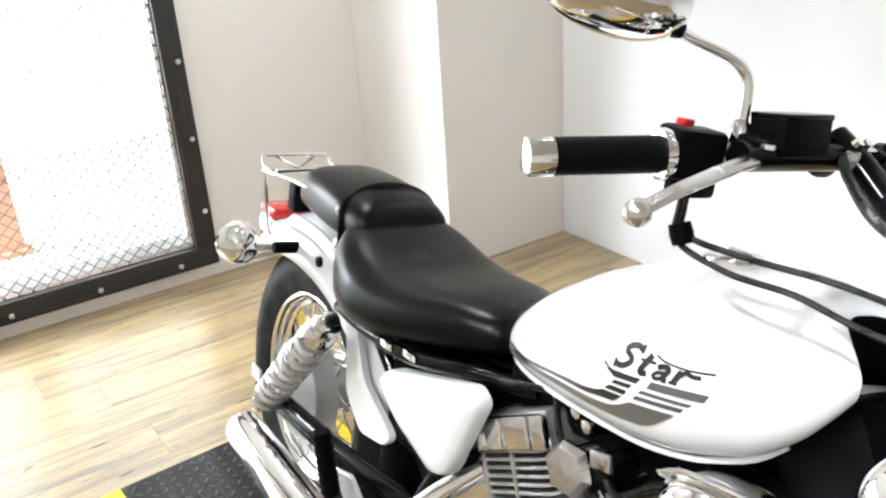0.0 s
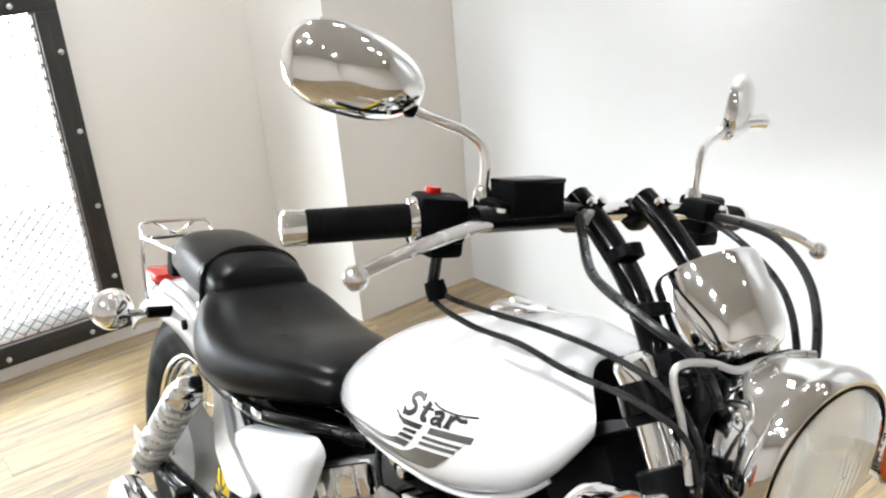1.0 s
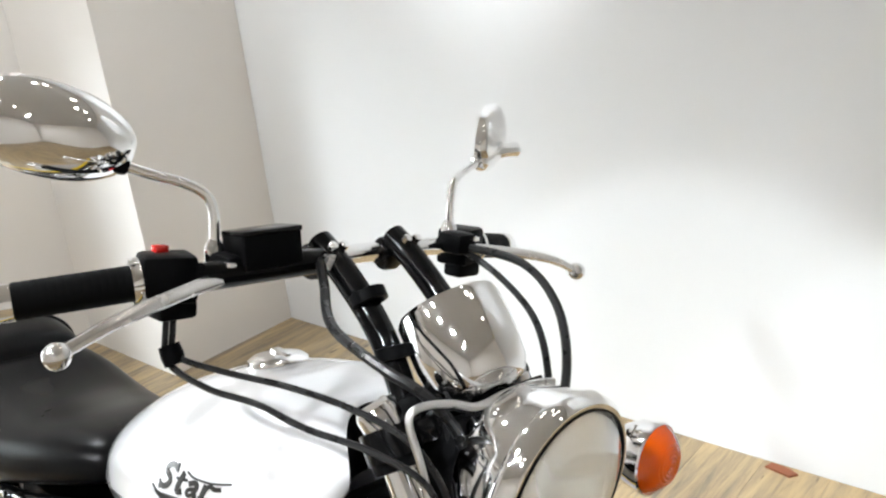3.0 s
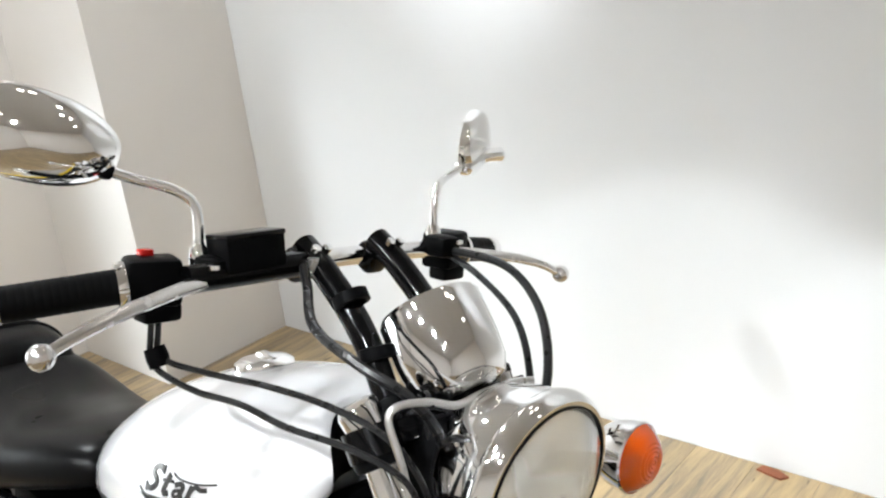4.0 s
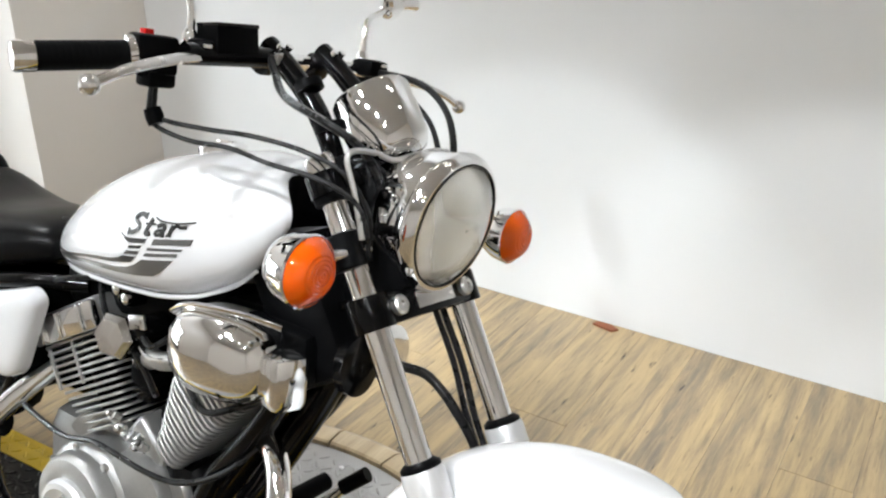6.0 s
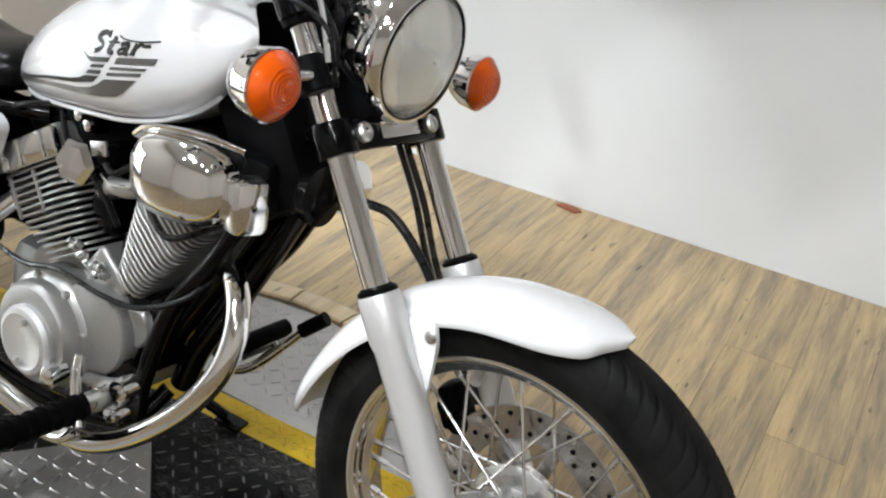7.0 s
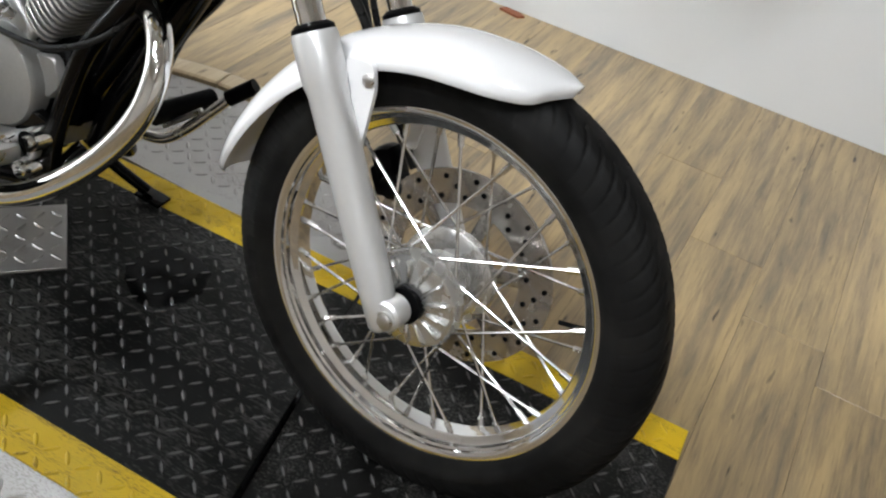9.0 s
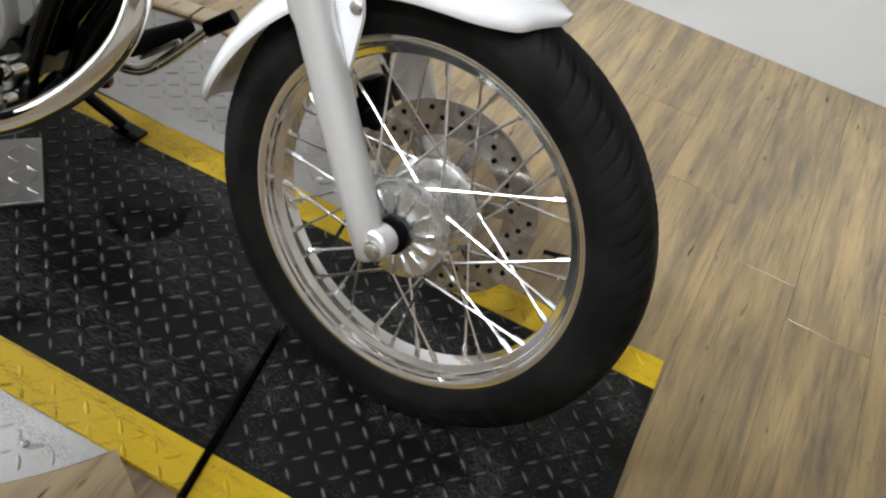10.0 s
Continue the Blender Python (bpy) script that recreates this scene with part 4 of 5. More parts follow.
def cockpit(side):
    y = lambda v: side * v
    riser = upper("handlebar_riser", tube([(-0.553, y(0.052), 1.041), (-0.530, y(0.052), 1.028), (-0.502, y(0.052), 1.009), (-0.470, y(0.052), 0.984), (-0.444, y(0.052), 0.957), (-0.419, y(0.052), 0.922), (-0.397, y(0.052), 0.880)], (0.0150, 0.0140), 18), BLACK, "gloss black handlebar riser")
    clamp = rbox((0.032, 0.032, 0.032), (-0.560, y(0.052), 1.020), 0.008, Matrix.Rotation(radians(30), 4, "Y"))
    upper("clamp_cap", clamp, BLACK, "black bar clamp", riser)
    for q in (-0.012, 0.012):
        upper("clamp_bolt", lathe([(0.005, 0), (0.005, 0.006), (0.002, 0.007)], (-0.524, y(0.052) + q * 0.6, 1.040), (0.6, 0, 0.75), 8), CHROME, "", riser)
    a, b = Vector((-0.631, y(0.332), 0.996)), Vector((-0.597, y(0.236), 1.009))
    d = (a - b).normalized()
    L = (a - b).length
    prof = [(0.0165, 0.0)]
    for k in range(14):
        prof += [(0.0172, L * (k + 0.1) / 14), (0.0174, L * (k + 0.3) / 14), (0.0174, L * (k + 0.8) / 14), (0.0172, L * (k + 0.95) / 14)]
    grip = upper("grip", lathe(prof + [(0.0165, L)], b, d, 24), GRIP, "black rubber grip")
    upper("end_weight", lathe([(0.0165, 0), (0.0182, 0.001), (0.0182, 0.022), (0.0168, 0.025), (0.012, 0.026), (0.001, 0.027)], a, d, 24), CHROME, "chrome bar end", grip)
    upper("grip_flange", lathe([(0.012, 0), (0.0235, 0.001), (0.0245, 0.005), (0.0235, 0.010), (0.017, 0.011)], b - d * 0.008, d, 24), CHROME, "", grip)
    sw = rbox((0.044, 0.052, 0.047), (-0.590, y(0.206), 1.013), 0.006, Matrix.Rotation(radians(16) * side, 4, "Z"))
    rbox((0.03, 0.04, 0.02), (-0.583, y(0.204), 0.984), 0.005, shape=sw)
    switch = upper("switch_housing", sw, SATIN, "black switch housing")
    if side < 0:
        upper("stop_switch", rbox((0.012, 0.014, 0.010), (-0.602, y(0.207), 1.038), 0.002), RED, "red stop switch", switch)
        face = Matrix.Rotation(radians(-6), 4, "Y") @ Matrix.Rotation(radians(3), 4, "X")
        res = rbox((0.040, 0.068, 0.036), (-0.548, -0.126, 1.041), 0.003, face)
        reservoir = upper("brake_reservoir", res, SATIN, "square black brake fluid reservoir")
        upper("lid", rbox((0.041, 0.069, 0.006), (-0.5502, -0.126, 1.0590), 0.002, face), BLACK, "", reservoir)
        upper("master_cylinder", tube([(-0.545, -0.195, 1.020), (-0.538, -0.06, 1.026)], 0.014, 14, 1), BLACK, "", reservoir)
        upper("banjo_bolt", lathe([(0.009, 0), (0.009, 0.014), (0.004, 0.016)], (-0.530, -0.062, 1.026), (1, 0, 0), 8), STEEL, "", reservoir)
    lv = tube([(-0.548, y(0.150), 1.020), (-0.533, y(0.20), 1.016), (-0.518, y(0.25), 1.009), (-0.510, y(0.285), 1.002), (-0.506, y(0.312), 0.994), (-0.505, y(0.338), 0.983)], (0.0085, 0.006), 10, flat=0.8)
    ball((0.0115, 0.0115, 0.0115), (-0.503, y(0.346), 0.980), None, 16, 10, lv)
    lever = upper("lever", lv, POLISHED, "polished aluminium lever with a ball end")
    upper("lever_holder", rbox((0.04, 0.034, 0.026), (-0.552, y(0.158), 1.026), 0.007), SATIN, "", lever)
    upper("pivot_screw", lathe([(0.007, 0), (0.007, 0.004), (0.002, 0.005)], (-0.535, y(0.170), 1.030), (0, 0, 1), 12), CHROME, "", lever)
    # mirror
    stem = tube([(-0.572, y(0.165), 1.025), (-0.573, y(0.165), 1.050), (-0.574, y(0.166), 1.075), (-0.578, y(0.172), 1.092), (-0.586, y(0.190), 1.103), (-0.598, y(0.225), 1.113), (-0.606, y(0.275), 1.130)], 0.0052, 12)
    lathe([(0.009, -0.006), (0.010, 0.0), (0.010, 0.016), (0.006, 0.024)], (-0.572, y(0.165), 1.026), (-0.1, 0, 1), 12, stem)
    mirror = upper("mirror", stem, CHROME, "chrome mirror on a bent stem")
    c = Vector((-0.633, y(0.293), 1.148))
    aim = Vector((-1.0, y(-0.52 if side < 0 else -0.67), 0.04)).normalized()
    turn = frame_of(aim, (0.0, y(-0.28), 1.0))
    shell = []
    for k in range(9):
        t = math.pi / 2 * k / 8
        s, h = math.sin(t), (-0.044 if side < 0 else -0.026) * math.cos(t)
        shell.append((max(s, 0.02), h))
    shell += [(0.985, 0.005), (0.93, 0.006), (0.92, 0.002), (0.01, 0.002)]
    sh = Shape()
    rings = []
    for s, h in shell:
        ring = []
        for k in range(36):
            a2 = 2 * math.pi * k / 36
            u, w = math.cos(a2), math.sin(a2)
            egg = 1.0 + 0.14 * u * -side
            ring.append(Matrix.Translation(c) @ turn @ Vector((s * 0.071 * math.copysign(abs(u) ** 0.85, u), s * 0.0435 * math.copysign(abs(w) ** 0.85, w) * egg, h)))
        rings.append(ring)
    loft(rings, sh)
    upper("shell", sh, CHROME, "oval chrome mirror shell", mirror, 50)
    gl = [[Matrix.Translation(c) @ turn @ Vector((f * 0.066 * math.cos(2 * math.pi * k / 36), f * 0.042 * math.sin(2 * math.pi * k / 36), h)) for k in range(36)] for f, h in ((1, 0.0035), (1, 0.0065), (0.02, 0.0065))]
    upper("glass", loft(gl), MIRROR, "mirror glass", mirror)
    if side > 0:
        upper("stem_end", tube([(-0.606, 0.268, 1.127), (-0.602, 0.295, 1.134), (-0.600, 0.316, 1.136)], (0.008, 0.0105), 12, 2), CHROME, "thick chrome end of the mirror stem", mirror)
    upper("ball_joint", rbox((0.024, 0.040, 0.016), (-0.603, y(0.260), 1.124), 0.005, Matrix.Rotation(radians(20) * side, 4, "X")), SATIN if side < 0 else CHROME, "", mirror)


both(cockpit)
# cables
for path, r in (([(-0.592, -0.168, 1.005), (-0.592, -0.174, 0.968), (-0.584, -0.176, 0.938), (-0.530, -0.168, 0.925), (-0.467, -0.160, 0.926), (-0.411, -0.150, 0.917), (-0.350, -0.128, 0.908), (-0.312, -0.100, 0.880), (-0.305, -0.080, 0.820)], 0.0032),
                ([(-0.596, -0.158, 1.005), (-0.594, -0.165, 0.968), (-0.582, -0.168, 0.944), (-0.52, -0.154, 0.940), (-0.45, -0.140, 0.942), (-0.385, -0.122, 0.935), (-0.335, -0.102, 0.915), (-0.312, -0.080, 0.870), (-0.318, -0.06, 0.81)], 0.0032),
                ([(-0.530, -0.035, 1.030), (-0.508, -0.048, 1.010), (-0.450, -0.088, 0.988), (-0.378, -0.098, 0.970), (-0.338, -0.075, 0.945), (-0.325, -0.045, 0.900), (-0.335, -0.02, 0.830), (-0.36, 0.0, 0.72)], 0.0052)):
    part("control_cable", tube(path, r, 8, 7), HOSE, bike, "black rubber control cable")
for path, r in (([(-0.545, 0.160, 1.022), (-0.46, 0.172, 1.015), (-0.395, 0.158, 0.980), (-0.355, 0.130, 0.925), (-0.335, 0.09, 0.87), (-0.34, 0.06, 0.80)], 0.0052),
                ([(-0.560, 0.170, 1.018), (-0.48, 0.152, 1.000), (-0.41, 0.138, 0.965), (-0.365, 0.112, 0.915), (-0.34, 0.08, 0.86)], 0.0042)):
    upper("control_cable", tube(path, r, 8, 7), HOSE, "black rubber control cable")
part("cable_tie", lathe([(0.0105, -0.010), (0.0115, 0), (0.0105, 0.010)], (-0.586, -0.171, 0.945), (0.4, 0.1, -0.9), 12), SATIN, bike)
for p, d in (((-0.472, -0.052, 0.998), (0.6, 0, -0.8)), ((-0.431, -0.052, 0.951), (0.4, 0, -0.9))):
    upper("cable_guide", lathe([(0.0150, -0.007), (0.0190, -0.006), (0.0190, 0.006), (0.0150, 0.007)], p, d, 18, closed=True), SATIN)
wires = random.Random(11)
for k in range(9):
    y0, y1, z1 = wires.uniform(-0.07, 0.07), wires.uniform(-0.075, 0.075), wires.uniform(0.83, 0.90)
    path = [(-0.392, y0 * 0.5, 0.86), (-0.375 + wires.uniform(-0.012, 0.012), y0, 0.905 + wires.uniform(-0.01, 0.015)), (-0.352, (y0 + y1) / 2, 0.915 + wires.uniform(-0.02, 0.008)), (-0.338, y1, z1), (-0.342, y1 * 0.7, 0.80)]
    upper("wiring_loom", tube(path, wires.choice((0.0028, 0.0036, 0.0046)), 8, 5), HOSE, "black wire behind the headlight")
upper("ignition_switch", lathe([(0.018, -0.03), (0.019, 0), (0.016, 0.006), (0.002, 0.007)], (-0.385, -0.115, 0.918), (-0.4, -0.3, 0.8), 18), CHROME, "chrome ignition lock")

# fuel tank
TANK = [  # x, bottom, top, half width, height of the widest line (0..1)
    (-0.945, 0.668, 0.692, 0.022, 0.5), (-0.938, 0.660, 0.708, 0.046, 0.45), (-0.915, 0.655, 0.735, 0.072, 0.42), (-0.880, 0.654, 0.766, 0.094, 0.40), (-0.830, 0.658, 0.802, 0.116, 0.38),
    (-0.770, 0.664, 0.838, 0.133, 0.37), (-0.700, 0.671, 0.868, 0.146, 0.37), (-0.630, 0.679, 0.886, 0.151, 0.38), (-0.570, 0.692, 0.896, 0.147, 0.40), (-0.525, 0.706, 0.896, 0.138, 0.42),
    (-0.480, 0.725, 0.893, 0.125, 0.45), (-0.452, 0.750, 0.889, 0.108, 0.48), (-0.437, 0.780, 0.884, 0.092, 0.5), (-0.431, 0.802, 0.878, 0.080, 0.5)]


def tank_point(row, a):
    """a: 0 under the middle, through 0.5 at the widest line, to 1 on top; negative to the left side."""
    x, zb, zt, w, f = row
    zw = zb + (zt - zb) * f
    t = abs(a)
    if t <= 0.5:
        q = t / 0.5 * math.pi / 2
        y, z = w * math.sin(q) ** 0.62, zw - (zw - zb) * math.cos(q) ** 0.8
    else:
        q = (t - 0.5) / 0.5 * math.pi / 2
        y, z = w * math.cos(q) ** 0.78, zw + (zt - zw) * math.sin(q) ** 0.95
    hollow = min(1.0, max(0.0, (x + 0.585) / 0.13)) * max(0.0, 1 - (y / w) ** 2)
    return Vector((x - 0.062 * hollow, -y if a >= 0 else y, z))


def tank_mid(x):
    fine = smooth_rows(TANK, 4)
    for p, q in zip(fine, fine[1:]):
        if p[0] <= x <= q[0]:
            f = (x - p[0]) / (q[0] - p[0])
            return [u + (v - u) * f for u, v in zip(p, q)]
    return list(TANK[-1])


fine_rows = smooth_rows(TANK, 4)
tank = part("fuel_tank", loft([[tank_point(row, (k / 32)) for k in range(33)] + [tank_point(row, -(k / 32)) for k in range(31, 0, -1)] for row in fine_rows], cap=False), WHITE, bike, "white painted teardrop fuel tank", 60)
# shade in the tank's hollow front, painted as a black sheet
nose = []
for k in range(1, 16):
    edge_y, edge_z = tank_point(TANK[-1], k / 16).y, tank_point(TANK[-1], k / 16).z
    across = [edge_y * (1 - j / 8) for j in range(17)]
    nose.append([(TANK[-1][0] + 0.001 - 0.062 * max(0.0, 1 - (y / TANK[-1][3]) ** 2), y, edge_z) for y in across])
part("shaded_front_end", loft(nose, cap=False, wrap=False), SATIN, tank, "hollow front end of the tank, painted black for its shade")
for side in (1, -1):
    lip = [tank_point(r, side * 0.20) + Vector((0, -side * 0.004, -0.003)) for r in TANK[1:-2]]
    part("seam_flange", tube(lip, 0.0036, 8, 3), WHITE, tank, "welded seam")


def on_tank(x, z, off=0.0012, side=-1):
    """A point on the tank's flank at x and height z."""
    row = tank_mid(x)
    lo, hi = 0.02, 1.0
    for _ in range(30):
        mid = (lo + hi) / 2
        if tank_point(row, mid).z < z:
            lo = mid
        else:
            hi = mid
    p = tank_point(row, (lo + hi) / 2)
    n = (tank_point(row, min(lo + 0.03, 1)) - tank_point(row, max(lo - 0.03, 0))).cross(Vector((1, 0, 0)))
    n.normalize()
    if n.y > 0:
        n = -n
    p = p + n * off
    return Vector((p.x, p.y * -side, p.z))


def decal(name, lower, upper, mat, side, label=""):
    """A thin film on the flank between two lines of (x, z)."""
    rows = []
    n = 18
    for i in range(n + 1):
        f = i / n

        def along(line):
            s = f * (len(line) - 1)
            k = min(int(s), len(line) - 2)
            return Vector(line[k]) + (Vector(line[k + 1]) - Vector(line[k])) * (s - k)
        a, b = along(lower), along(upper)
        rows.append([on_tank(*(a + (b - a) * t), off, side) for t in (0, 0.25, 0.5, 0.75, 1) for off in (0.0013,)] + [on_tank(*(a + (b - a) * t), 0.0002, side) for t in (1, 0.5, 0)])
    part(name, loft(rows), mat, tank, label, 60)


BADGE = (-0.655, 0.775)
for side in (-1, 1):
    # two swooping stripes with three cut bars each
    decal("stripe", [(-0.925, 0.687), (-0.836, 0.697), (-0.763, 0.715), (-0.725, 0.722), (-0.689, 0.728), (-0.646, 0.739), (-0.636, 0.749)], [(-0.925, 0.690), (-0.836, 0.702), (-0.763, 0.719), (-0.725, 0.727), (-0.697, 0.732), (-0.676, 0.738), (-0.664, 0.744)], DECAL, side, "black swoop")
    decal("stripe", [(-0.93, 0.672), (-0.86, 0.687), (-0.763, 0.705), (-0.721, 0.710), (-0.68, 0.715), (-0.641, 0.721), (-0.600, 0.730), (-0.569, 0.759)], [(-0.93, 0.678), (-0.86, 0.694), (-0.763, 0.711), (-0.721, 0.718), (-0.684, 0.723), (-0.655, 0.730), (-0.638, 0.738), (-0.624, 0.748)], GRAPHITE, side, "graphite swoop")
    for mat, low_edge, high_edge in ((DECAL, ((-0.662, 0.747), (-0.633, 0.7525)), ((-0.655, 0.7535), (-0.630, 0.758))), (DECAL, ((-0.653, 0.757), (-0.628, 0.762)), ((-0.649, 0.762), (-0.625, 0.767))), (DECAL, ((-0.651, 0.765), (-0.620, 0.771)), ((-0.665, 0.769), (-0.616, 0.778))),
                                     (GRAPHITE, ((-0.620, 0.7535), (-0.563, 0.765)), ((-0.617, 0.7585), (-0.561, 0.770))), (GRAPHITE, ((-0.615, 0.7625), (-0.556, 0.774)), ((-0.612, 0.767), (-0.553, 0.778))), (GRAPHITE, ((-0.606, 0.772), (-0.542, 0.785)), ((-0.602, 0.781), (-0.538, 0.794)))):
        decal("bar", low_edge, high_edge, mat, side)
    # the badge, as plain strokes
    for line, w in (([(0.21, 0.88), (0.13, 1.0), (0.05, 0.90), (0.05, 0.70), (0.14, 0.52), (0.15, 0.30), (0.08, 0.12), (0.0, 0.16)], 0.20), ([(0.20, 1.08), (0.22, 0.76)], 0.10), ([(-0.02, 0.34), (0.0, 0.0)], 0.10),
                    ([(0.34, 0.80), (0.30, 0.20), (0.33, 0.08), (0.38, 0.12)], 0.20), ([(0.25, 0.56), (0.42, 0.56)], 0.10), ([(0.46, 0.46), (0.54, 0.54), (0.58, 0.42), (0.56, 0.10), (0.61, 0.06)], 0.18),
                    ([(0.56, 0.30), (0.48, 0.26), (0.46, 0.12), (0.50, 0.04), (0.56, 0.12)], 0.13), ([(0.70, 0.52), (0.68, 0.04)], 0.19), ([(0.70, 0.34), (0.75, 0.52), (0.82, 0.44), (0.90, 0.46)], 0.15), ([(0.64, 0.05), (0.72, 0.05)], 0.09),
                    ([(0.38, 0.86), (0.50, 0.70), (0.75, 0.62), (1.0, 0.68)], 0.06), ([(-0.14, 0.06), (-0.04, -0.12), (0.06, -0.20)], 0.06)):
        pts = smooth_rows([(BADGE[0] + 0.112 * u + 0.008 * v, BADGE[1] + 0.020 * u + 0.030 * v) for u, v in line], 3) if len(line) > 2 else [(BADGE[0] + 0.112 * u + 0.008 * v, BADGE[1] + 0.020 * u + 0.030 * v) for u, v in line]
        sides = ([], [])
        for k, p in enumerate(pts):
            d = (Vector(pts[min(k + 1, len(pts) - 1)]) - Vector(pts[max(k - 1, 0)])).normalized() * w * 0.015
            sides[0].append((p[0] + d.y, p[1] - d.x))
            sides[1].append((p[0] - d.y, p[1] + d.x))
        decal("badge_stroke", sides[0], sides[1], DECAL, side)
cap = part("filler_cap", lathe([(0.033, -0.004), (0.036, 0.002), (0.035, 0.010), (0.028, 0.015), (0.012, 0.017), (0.001, 0.017)], (-0.642, 0.0, 0.880), (-0.14, 0, 1), 32), CHROME, bike, "chrome fuel filler cap")
part("cap_flap", rbox((0.032, 0.014, 0.007), (-0.636, 0.0, 0.898), 0.003), CHROME, cap)


# seats
def cushion(rows, power=0.6, under=0.35):
    """rows: x, base, top, half width."""
    rings = []
    for x, zb, zt, w in smooth_rows(rows, 4):
        ring = []
        for k in range(28):
            a = 2 * math.pi * k / 28
            c, s = math.cos(a), math.sin(a)
            y = w * math.copysign(abs(c) ** power, c)
            h = zt - zb
            z = zb + h * under + (h * (1 - under) * abs(s) ** 0.85 if s > 0 else -h * under * abs(s) ** 0.5)
            ring.append((x, y, z))
        rings.append(ring)
    return loft(rings)


part("seat", cushion([(x, zb, zt, w * 0.965) for x, zb, zt, w in ((-0.925, 0.662, 0.690, 0.055), (-0.935, 0.650, 0.703, 0.082), (-0.965, 0.640, 0.712, 0.100), (-1.03, 0.622, 0.712, 0.121), (-1.10, 0.604, 0.704, 0.140), (-1.17, 0.588, 0.700, 0.154), (-1.24, 0.584, 0.710, 0.158), (-1.30, 0.596, 0.728, 0.148), (-1.345, 0.622, 0.738, 0.125), (-1.365, 0.66, 0.735, 0.095))]), VINYL, bike, "wide black vinyl rider seat", 60)
pill = part("pillion_seat", cushion([(-1.312, 0.705, 0.730, 0.070), (-1.319, 0.69, 0.749, 0.090), (-1.340, 0.685, 0.765, 0.096), (-1.40, 0.682, 0.779, 0.097), (-1.46, 0.684, 0.784, 0.094), (-1.53, 0.690, 0.782, 0.089), (-1.575, 0.698, 0.774, 0.082), (-1.595, 0.712, 0.757, 0.060)]), VINYL, bike, "black vinyl pillion seat with a strap", 60)
strap = [(-1.372 - 0.02 * math.sin(a), 0.0985 * math.cos(a), 0.716 + 0.065 * max(math.sin(a), 0) ** 0.75) for a in [math.pi * k / 16 for k in range(17)]]
strap = [(-1.367, 0.099, 0.678)] + strap + [(-1.367, -0.099, 0.678)]
part("strap", tube(strap, 0.0062, 8, 2, flat=0.5), VINYL, pill, "black vinyl strap")
both(lambda s: part("buckle", lathe([(0.010, 0), (0.010, 0.004), (0.005, 0.007), (0.001, 0.007)], (-1.370, s * 0.103, 0.682), (0, s, 0), 14), CHROME, pill, "chrome strap stud"))

# rear mudguard
RX = -1.545
rows = []
for deg, r, w, drop in smooth_rows(((12, 0.372, 0.060, 0.030), (16, 0.378, 0.076, 0.045), (26, 0.380, 0.084, 0.060), (40, 0.378, 0.088, 0.075), (55, 0.372, 0.090, 0.085), (70, 0.366, 0.090, 0.090), (85, 0.362, 0.090, 0.090), (100, 0.362, 0.089, 0.085), (115, 0.366, 0.088, 0.075), (128, 0.372, 0.086, 0.065), (140, 0.378, 0.082, 0.050), (150, 0.384, 0.074, 0.034), (154, 0.388, 0.060, 0.022)), 3):
    a = radians(deg)
    o, i = [], []
    for j in range(-8, 9):
        f = j / 8 * math.pi / 2
        for ring, q in ((o, 0.0), (i, 0.004)):
            rr = r - drop * (1 - math.cos(f)) ** 1.1 - q
            ring.append((RX + rr * math.cos(a), w * math.sin(f) * (1 - q * 8), AX_Z + rr * math.sin(a)))
    rows.append(o + i[::-1])
rear_fender = part("rear_fender", loft(rows), WHITE, bike, "white painted rear fender", 60)
for side in (-1, 1):
    rail = [(-1.27, side * 0.10, 0.590), (-1.35, side * 0.104, 0.650), (-1.45, side * 0.104, 0.672), (-1.56, side * 0.10, 0.668)]
    part("fender_rail", tube(rail, 0.011, 10, flat=1.4), SILVER, rear_fender, "fender stay")
    part("rail_bolt", lathe([(0.010, 0), (0.010, 0.006), (0.003, 0.008)], (-1.40, side * 0.118, 0.640), (0, side, 0), 10), SATIN, rear_fender)

for side in (-1, 1):
    skirt_pts = rounded([(-1.330, 0.590), (-1.306, 0.588), (-1.241, 0.472), (-1.138, 0.418), (-1.160, 0.390), (-1.240, 0.375), (-1.302, 0.425)], 0.016, 4)
    part("fender_skirt", prism(skirt_pts, 0.012, Matrix.Translation((0, side * 0.092 + 0.006, 0)) @ Matrix.Rotation(radians(90), 4, "X"), bevel=0.003), WHITE, rear_fender, "white fender skirt ahead of the wheel")

# tail lamp, rack
lamp = part("tail_lamp", rbox((0.08, 0.10, 0.060), (-1.815, 0, 0.580), 0.018), CHROME, bike, "chrome tail lamp with a red lens")
part("lens", rbox((0.082, 0.088, 0.024), (-1.820, 0, 0.615), 0.012), RED, lamp, "red lens")
part("reflector_block", rbox((0.035, 0.07, 0.060), (-1.715, 0.0, 0.672), 0.004), SATIN, bike, "black tail bracket")
rk = Shape()
tube([(-1.49, -0.076, 0.738), (-1.58, -0.084, 0.738), (-1.66, -0.085, 0.733), (-1.745, -0.084, 0.723), (-1.768, -0.062, 0.720), (-1.768, 0.062, 0.720), (-1.745, 0.084, 0.723), (-1.66, 0.085, 0.733), (-1.58, 0.084, 0.738), (-1.49, 0.076, 0.738)], 0.0048, 10, 5, shape=rk)
rack = part("luggage_rack", rk, CHROME, bike, "chrome tube luggage rack")
